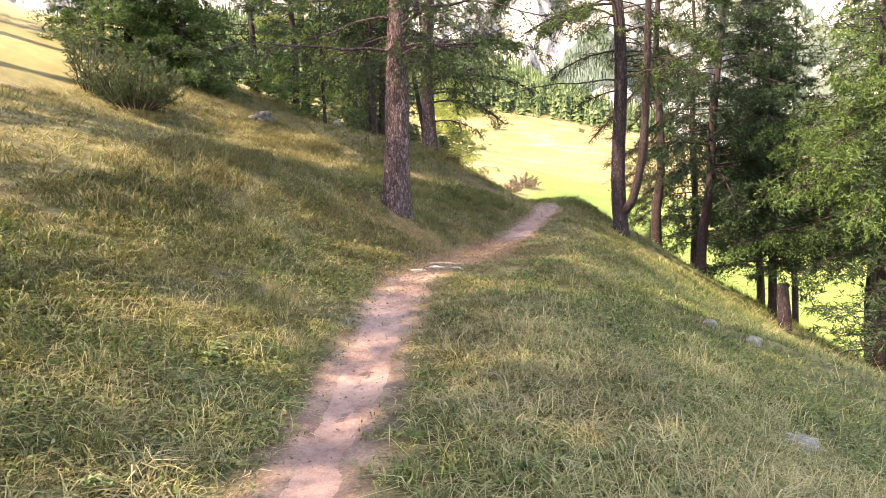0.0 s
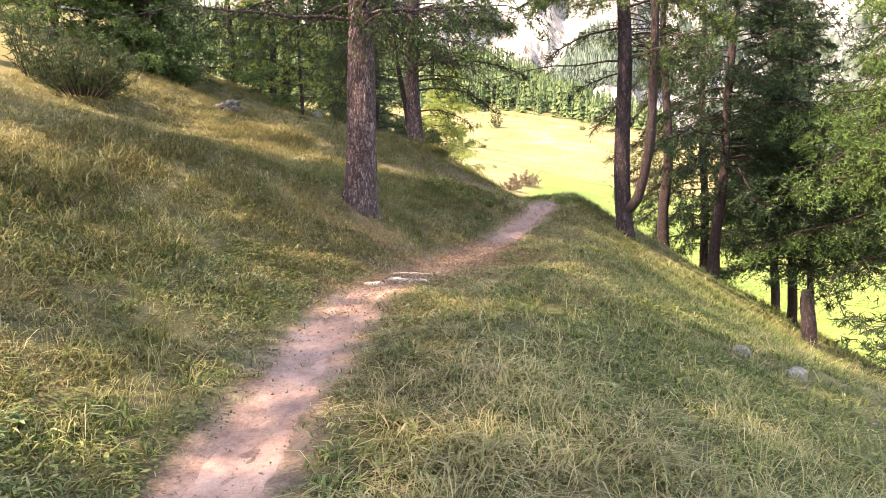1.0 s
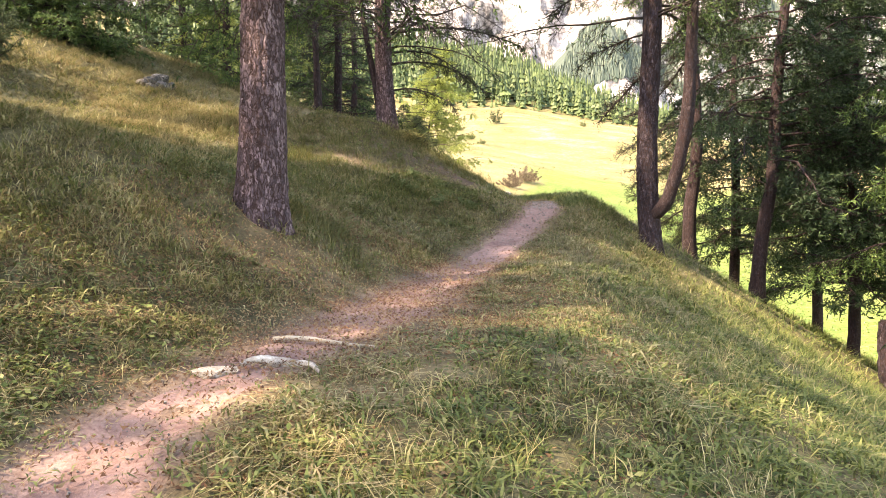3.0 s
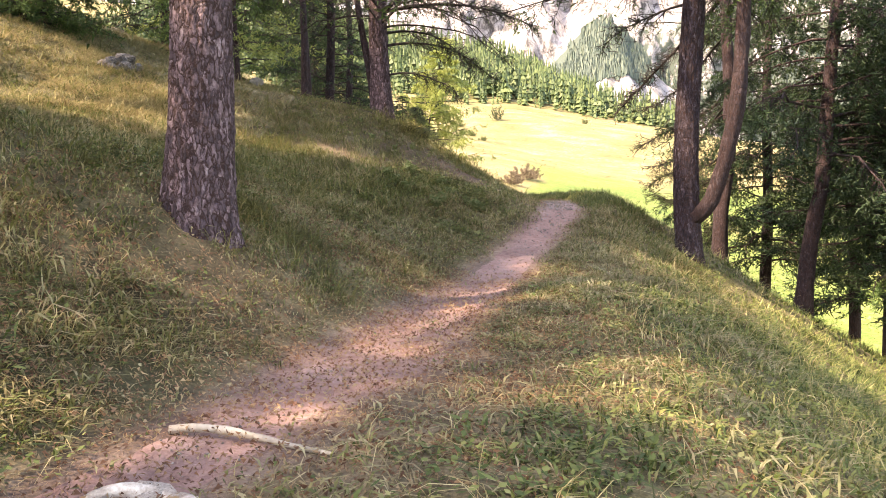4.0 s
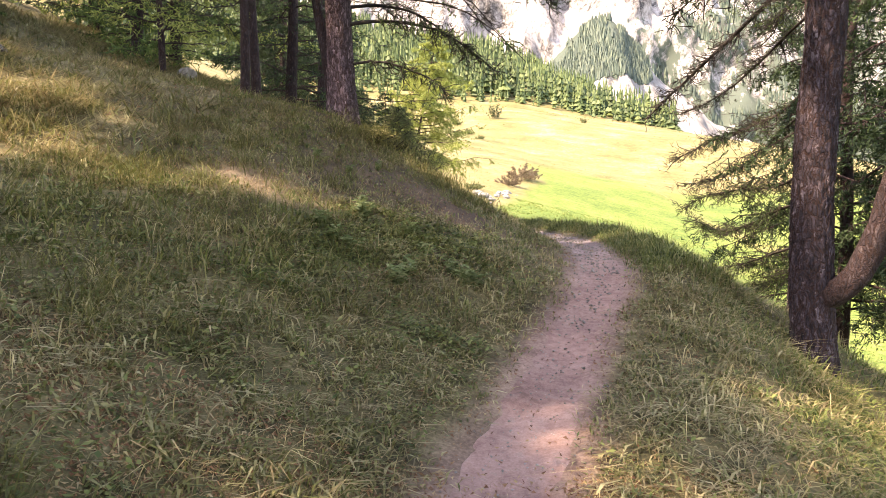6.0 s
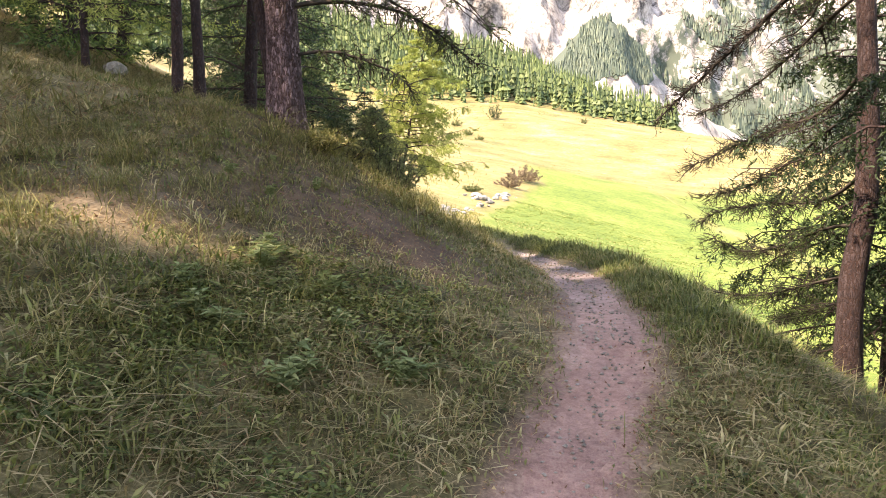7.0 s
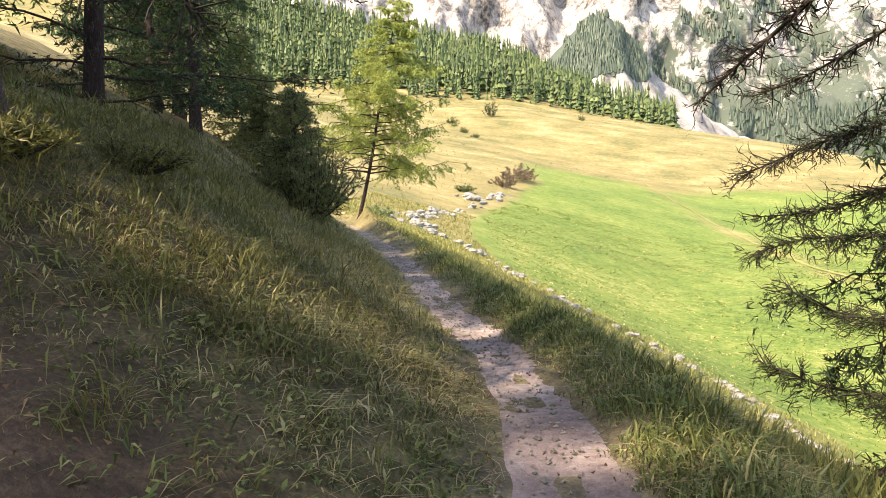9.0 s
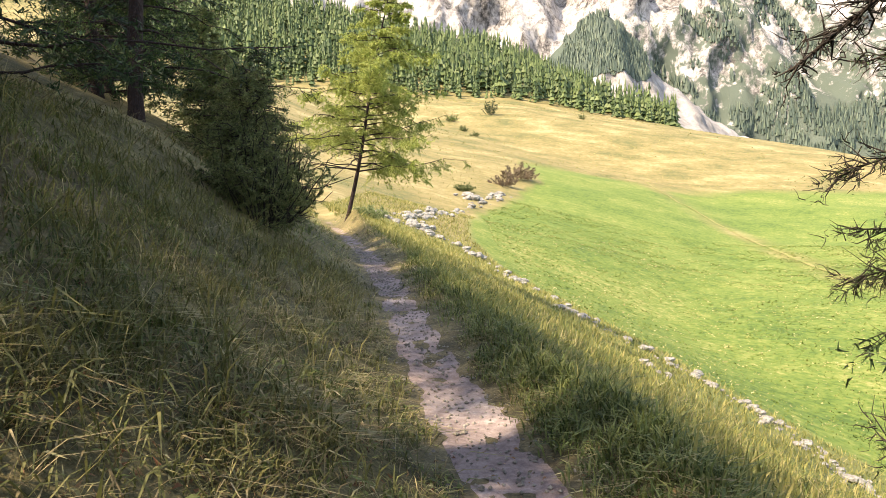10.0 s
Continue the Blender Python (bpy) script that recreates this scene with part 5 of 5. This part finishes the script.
def tussocks(name, label, zones, material, seed, tall, width, per, clump=0.05, category="grass"):
    """Clumps of long bent grass; each clump leans its own way."""
    rng = np.random.default_rng(seed)
    b = Buf()
    for n, x0, x1, y0, y1 in zones:
        x, y = scatter(n, x0, x1, y0, y1, rng)
        off = np.abs(x - path_x(y)) - path_half(y)
        keep = (fbm(x * 0.9, y * 0.9, seed, 3) + 0.5 > rng.uniform(0.35, 0.62, len(x))) & (off > 0.08)
        x, y = x[keep], y[keep]
        m = len(x)
        size = np.repeat(rng.uniform(0.5, 1.3, m), per)
        lean_to = np.repeat(rng.uniform(0, 2 * np.pi, m), per)
        px, py = np.repeat(x, per) + rng.normal(size=m * per) * clump * size, np.repeat(y, per) + rng.normal(size=m * per) * clump * size
        arching(b, px, py, tall * size * rng.uniform(0.5, 1.2, m * per), width * rng.uniform(0.6, 1.3, m * per), rng.uniform(0.35, 1.0, m * per), rng, 1.1, lean_to)
    return tagged(new(name, b.mesh(name, material, False)), label, category, kind="stuff")


def ground_leaves(name, label, zones, material, seed):
    """Low broad-leaved herbs: small pointed leaves close above the turf."""
    rng = np.random.default_rng(seed)
    b = Buf()
    for n, x0, x1, y0, y1 in zones:
        x, y = scatter(n, x0, x1, y0, y1, rng)
        keep = fbm(x * 0.7, y * 0.7, seed, 3) + 0.5 > rng.uniform(0.40, 0.62, len(x))
        x, y = np.repeat(x[keep], 6), np.repeat(y[keep], 6)
        m = len(x)
        x, y = x + rng.normal(size=m) * 0.04, y + rng.normal(size=m) * 0.04
        az = rng.uniform(0, 2 * np.pi, m)
        ln, w = rng.uniform(0.02, 0.07, m), rng.uniform(0.006, 0.016, m)
        d = np.stack([np.cos(az), np.sin(az), rng.uniform(-0.35, 0.6, m)], 1) * ln[:, None]
        s = np.stack([-np.sin(az), np.cos(az), rng.uniform(-0.5, 0.5, m)], 1) * w[:, None]
        p = np.stack([x, y, ground_z(x, y) + rng.uniform(0.01, 0.085, m)], 1)
        b.add(np.stack([p, p + d * 0.5 + s, p + d, p + d * 0.5 - s], 1).reshape(-1, 3), (np.arange(m)[:, None, None] * 4 + np.array([[0, 1, 2], [0, 2, 3]])).reshape(-1, 3))
    return tagged(new(name, b.mesh(name, material, False)), label, "plants", kind="stuff")


tussocks("tussock_grass", "clumps of long bent straw-coloured grass", [(1400, 0.1, 3.5, 7.0, 12.8), (350, 0.6, 4.6, 12.8, 16.0), (500, -3.6, -1.2, 7.0, 15.0), (700, -5.5, -0.3, 15, 25), (160, 2.2, 5.5, 16, 21), (120, 1.6, 5.5, 21, 27), (110, -2.0, 3.4, 25, 36)], M_STRAW, 71, 0.30, 0.0042, 9)
tussocks("bent_grass", "clumps of olive grass bent over", [(800, 0.1, 5.0, 7.0, 13.0), (450, 0.3, 5.0, 13.0, 16.0), (1000, -5, -1.1, 7.0, 15.0), (1500, -6.5, -0.3, 15, 26), (250, 1.6, 6.0, 16, 20.5), (700, 1.4, 6.0, 20.5, 28), (1300, -2.0, 3.3, 26, 40), (500, 3.5, 5.2, 26, 40)], M_OLIVE, 72, 0.23, 0.0054, 10)
tussocks("big_tussocks", "large tussocks of olive grass on the slope", [(26, -3.6, -1.6, 8.5, 13.0), (30, -5.0, -1.0, 14, 22), (26, -1.8, 0.3, 19.3, 20.6), (40, -1.9, 0.4, 20.0, 23.0), (50, -1.5, 2.2, 25, 29), (50, -0.6, 2.0, 28.6, 34)], M_OLIVE, 73, 0.44, 0.0062, 60, 0.09)
ground_leaves("ground_herbs", "low green broad-leaved herbs in the turf", [(9000, -5.0, -0.9, 7.0, 16.0), (4000, 0.0, 5.0, 7.0, 17.0), (2600, 2.0, 6.0, 17.0, 26.0), (2600, -3, 0.2, 16, 24), (3400, -2, 2.4, 22, 33), (2600, 0.0, 1.9, 23.6, 26.4)], M_GREEN, 74)


def litter(n, x0, x1, y0, y1, seed):
    """Dead leaves and bits of straw lying flat on the ground."""
    rng = np.random.default_rng(seed)
    x, y = rng.uniform(x0, x1, n), rng.uniform(y0, y1, n)
    away = np.abs(x - path_x(y)) - path_half(y)
    keep = rng.uniform(size=n) < np.where(away < 0, 0.10 + 0.5 * np.exp(-((y - 18.2) / 3.0) ** 2), np.clip(0.35 + 0.9 * (dryness(x, y) - 0.3), 0.1, 1))
    x, y = x[keep], y[keep]
    m = len(x)
    az = rng.uniform(0, 2 * np.pi, m)
    ln, w = rng.uniform(0.004, 0.020, m), rng.uniform(0.0008, 0.0026, m)
    d = np.stack([np.cos(az) * ln, np.sin(az) * ln], 1)
    s = np.stack([-np.sin(az) * w, np.cos(az) * w], 1)
    c = np.stack([x, y], 1)
    corners = np.stack([c - d, c + s, c + d], 1)
    z = ground_z(corners[..., 0], corners[..., 1]) + rng.uniform(0.002, 0.03, (m, 3)) + 0.006
    b = Buf()
    b.add(np.concatenate([corners, z[..., None]], -1).reshape(-1, 3), np.arange(m * 3).reshape(-1, 3))
    return tagged(new("leaf_litter", b.mesh("leaf_litter", M_LITTER, False)), "dead leaves and bits of straw on the ground", "litter", kind="stuff")


litter(110000, -3.0, 5.0, 8.0, 33.0, 29)
litter(100000, -2.0, 3.0, 14.5, 22.0, 30)


# green field and dry slope seen farther off
def far_tufts(name, label, n, seed, material, x0, x1, y0, y1, want, height, width, lean=0.6):
    rng = np.random.default_rng(seed)
    u = rng.uniform(size=n) ** 1.7
    y = y0 + (y1 - y0) * u
    x = rng.uniform(x0, x1, n)
    keep = ((field_share(x, y) > 0.5) == want) & (np.abs(x - path_x(y)) > path_half(y) + 0.2) & ((x > path_x(y) + 0.8) | (y > 62))
    x, y = x[keep], y[keep]
    g = 1 + (y - y0) / 30
    b = Buf()
    blades(b, x, y, ground_z(x, y) - 0.02, height * rng.uniform(0.6, 1.4, len(x)), lean * rng.uniform(0.35, 1.65, len(x)), width * g * rng.uniform(0.7, 1.4, len(x)), rng, True)
    return tagged(new(name, b.mesh(name, material, False)), label, "grass", kind="stuff")


far_tufts("meadow_grass", "lush green meadow grass", 90000, 25, M_MEADOW, 8, 70, 40, 140, True, 0.10, 0.06, 1.0)
far_tufts("meadow_flowers", "pale seed heads and flowers in the meadow", 16000, 32, M_STRAW, 8, 70, 40, 120, True, 0.10, 0.045, 1.5)
far_tufts("slope_grass", "yellowish green grass on the bank above the meadow", 90000, 26, M_BANK, -5, 24, 30, 110, False, 0.26, 0.02)
far_tufts("hill_grass", "tufts of bleached grass on the golden hill", 16000, 31, M_BANK, -60, 150, 110, 420, False, 0.35, 0.05, 1.2)

# ---- stones ----
ROCKS = [rock_mesh(f"stone_{c}", 100 + i, M_STONE) for i, c in enumerate("abcde")]
FIELD = [rock_mesh(f"field_stone_{c}", 140 + i, M_FIELDSTONE, 0.6) for i, c in enumerate("abcde")]
HEAP = [rock_mesh(f"heap_stone_{c}", 160 + i, M_HEAP, 0.8) for i, c in enumerate("abc")]
PALE = [rock_mesh(f"pale_stone_{c}", 120 + i, M_PALE, 0.55) for i, c in enumerate("ab")]


def stone(name, mesh, x, y, s, turn, parent=None, lift=0.0, label="", category="", group="", stretch=(1, 1, 1)):
    ob = new(name, mesh)
    z = float(ground_z(x, y))
    m = pose(x, y, z + lift, 0, 0, turn) @ Matrix.Diagonal((s * stretch[0], s * stretch[1], s * stretch[2], 1))
    if parent is None:
        ob.matrix_world = m
    else:
        ob.parent = parent
        ob.matrix_basis = Matrix.Translation(-parent.location) @ m
    return tagged(ob, label, category, group)


# dry-stone wall, fallen and overgrown, along the lower edge of the bank
rng = np.random.default_rng(9)
WALL = ((15.6, 49.0), (16.2, 52.1), (15.9, 55.3), (14.6, 57.5), (11.2, 61.0), (8.2, 70.5), (6.2, 79.0), (4.2, 83.0), (1.6, 84.5), (-1.3, 84.4), (3.1, 104.0), (7.4, 124.0), (13.5, 146.0))
WALL_DENSITY = (12, 13, 12, 7, 2.4, 1.0, 1.2, 9, 14, 9, 1.0, 1.8, 1.6)
wall = thing("stone_wall", (WALL[2][0], WALL[2][1], float(ground_z(*WALL[2]))), "low overgrown wall of pale field stones beside the meadow", "wall")
count = 0
for (ax_, ay_), (bx_, by_), dense in zip(WALL, WALL[1:], WALL_DENSITY):
    span = math.hypot(bx_ - ax_, by_ - ay_)
    for k in range(int(span * dense)):
        f = rng.uniform()
        if fract_noise(np.array((count // 6) * 0.37), np.array(2.2), 4) < 0.25:
            count += 1
        f = min(1, max(0, round((f + 0.13 * math.sin(f * 17 + ax_)) * 3 + 0.3) / 3 + rng.normal() * 0.11))
        x, y = ax_ + (bx_ - ax_) * f + rng.normal() * 0.6, ay_ + (by_ - ay_) * f + rng.normal() * 0.6
        s = (0.05 + 0.20 * rng.uniform() ** 2.5) * (1 + max(0, y - 55) / 55)
        stone("stone", FIELD[count % 5], x, y, s, rng.uniform(0, 360), wall, s * rng.uniform(0.0, 0.5))
        count += 1

for cx_, cy_, num, big in ((7.5, 70.6, 11, 0.34), (5.9, 79.5, 6, 0.5), (9.6, 62.6, 14, 0.26), (10.8, 53.6, 9, 0.17), (1.4, 86.0, 16, 0.45), (8.3, 134.0, 14, 0.8)):
    for k in range(num):
        s = big * rng.uniform(0.4, 1.0)
        stone("stone", FIELD[k % 5], cx_ + rng.normal() * big * 1.6, cy_ + rng.normal() * big * 1.6, s, rng.uniform(0, 360), wall, s * rng.uniform(0.1, 0.6))

# loose stones in the grass
for x, y, s in ((4.69, 15.5, 0.15), (4.14, 15.7, 0.13), (3.20, 11.1, 0.17), (3.3, 14.6, 0.07), (1.75, 12.95, 0.06)):
    stone("stone", ROCKS[int(x * 10) % 5], x, y, s, x * 77, None, 0.0, "grey lichen-spotted stone sunk in the grass", "stone", "stones in the grass")
# heap of dark stones on the upper slope
for x, y, s in ((-6.2, 29.7, 0.24), (-5.85, 29.6, 0.20), (-6.45, 29.85, 0.18), (-6.1, 29.95, 0.34), (-5.72, 29.9, 0.17), (-6.05, 29.4, 0.15), (-5.6, 29.55, 0.12)):
    stone("stone", HEAP[int(s * 100) % 3], x, y, s * 0.8, s * 9000, None, s * 0.35, "dark mottled stone in a small heap on the grassy slope", "stone", "heap of stones on the slope")
stone("stone", ROCKS[2], -4.1, 33.9, 0.22, 10, None, 0.08, "pale weathered stone on the grassy slope", "stone")
# pale root knees and a stick across the path
stone("root_knee", PALE[0], -0.30, 16.02, 0.11, 15, None, -0.012, "pale worn root knee rising from the path", "root", "roots across the path", (1.35, 0.75, 0.75))
stone("root_knee", PALE[1], 0.06, 16.22, 0.09, -20, None, -0.008, "pale worn root knee rising from the path", "root", "roots across the path", (1.2, 0.9, 0.9))
b = Buf()
hh = np.linspace(0, 1, 16)
sx, sy = -0.15 + 0.57 * hh, 16.12 + 0.16 * np.sin(hh * 2.6) - 0.33 * hh ** 2
tube(b, np.stack([sx, sy, ground_z(sx, sy) + 0.005 + 0.02 * np.sin(hh * 9)], 1), np.interp(hh, [0, 0.45, 1], [0.018, 0.042, 0.014]), 9, 0.10, rng)
tagged(new("root", b.mesh("root", M_PALE)), "pale bare root lying across the path", "root", "roots across the path")
b = Buf()
sx, sy = -0.12 + 0.82 * hh, 16.88 - 0.05 * hh - 0.27 * hh ** 2 + 0.02 * np.sin(hh * 6)
tube(b, np.stack([sx, sy, ground_z(sx, sy) + 0.012], 1), np.interp(hh, [0, 0.3, 1], [0.020, 0.022, 0.009]), 8, 0.08, rng)
tagged(new("stick", b.mesh("stick", M_WOOD)), "bleached bare stick lying on the path", "stick")

# pebbles on the path
b = Buf()
oct_v = np.array([(1, 0, 0), (0, 1, 0), (-1, 0, 0), (0, -1, 0), (0, 0, 0.7), (0, 0, -0.7)])
oct_f = np.array([(0, 1, 4), (1, 2, 4), (2, 3, 4), (3, 0, 4), (1, 0, 5), (2, 1, 5), (3, 2, 5), (0, 3, 5)])
for k in range(3600):
    y = 8 + 40 * rng.uniform() ** 0.6
    x = path_x(y) + rng.normal() * path_half(y) * 0.62
    s = rng.uniform(0.005, 0.014) * (1.7 if rng.uniform() < 0.06 else 1) * (1.25 if y > 24 else 0.8)
    z = float(ground_z(x, y)) - 0.04 * (1 - min(1, ((x - path_x(y)) / (path_half(y) + 0.05)) ** 2)) + 0.012
    b.add(oct_v * rng.uniform(0.6, 1.3, (6, 3)) * s + (x, y, z + s * 0.2), oct_f)
tagged(new("gravel", b.mesh("gravel", M_STONE, False)), "small loose stones and grit on the path", "gravel", kind="stuff")

# ---- shrubs and trees on the far hill ----
HILL_SHRUBS = ((19.0, 172.0, 9.0, 3.6, M_RUSSET, "reddish brown shrub at the corner of the meadow"), (14.5, 158.0, 6.0, 2.6, M_RUSSET, "brownish shrub among field stones"),
               (26.4, 357.0, 8.0, 7.5, M_SPRUCE, "dark round conifer on the meadow's crest"), (8.6, 338.0, 6.0, 3.0, M_JUNIPER, "low juniper on the golden slope"),
               (12.7, 316.0, 5.0, 2.6, M_JUNIPER, "low juniper on the golden slope"), (71.0, 371.0, 4.0, 3.2, M_JUNIPER, "small dark bush on the meadow's crest"),
               (6.7, 140.0, 4.0, 1.3, M_JUNIPER, "low juniper on the golden slope"), (-1.5, 74.0, 3.0, 0.9, M_WEED, "low green shrub where the path turns"),
               (16.5, 300.0, 4.0, 2.0, M_JUNIPER, "low juniper on the golden slope"))
for k, (x, y, w, h, leaf, lab) in enumerate(HILL_SHRUBS):
    bush("shrub", lab, x, y, w, h, 60 + k, leaf, stems=30, leaves=10, size=0.06 * w ** 0.8, width=0.014 * w ** 0.8, group="shrubs round the meadow")
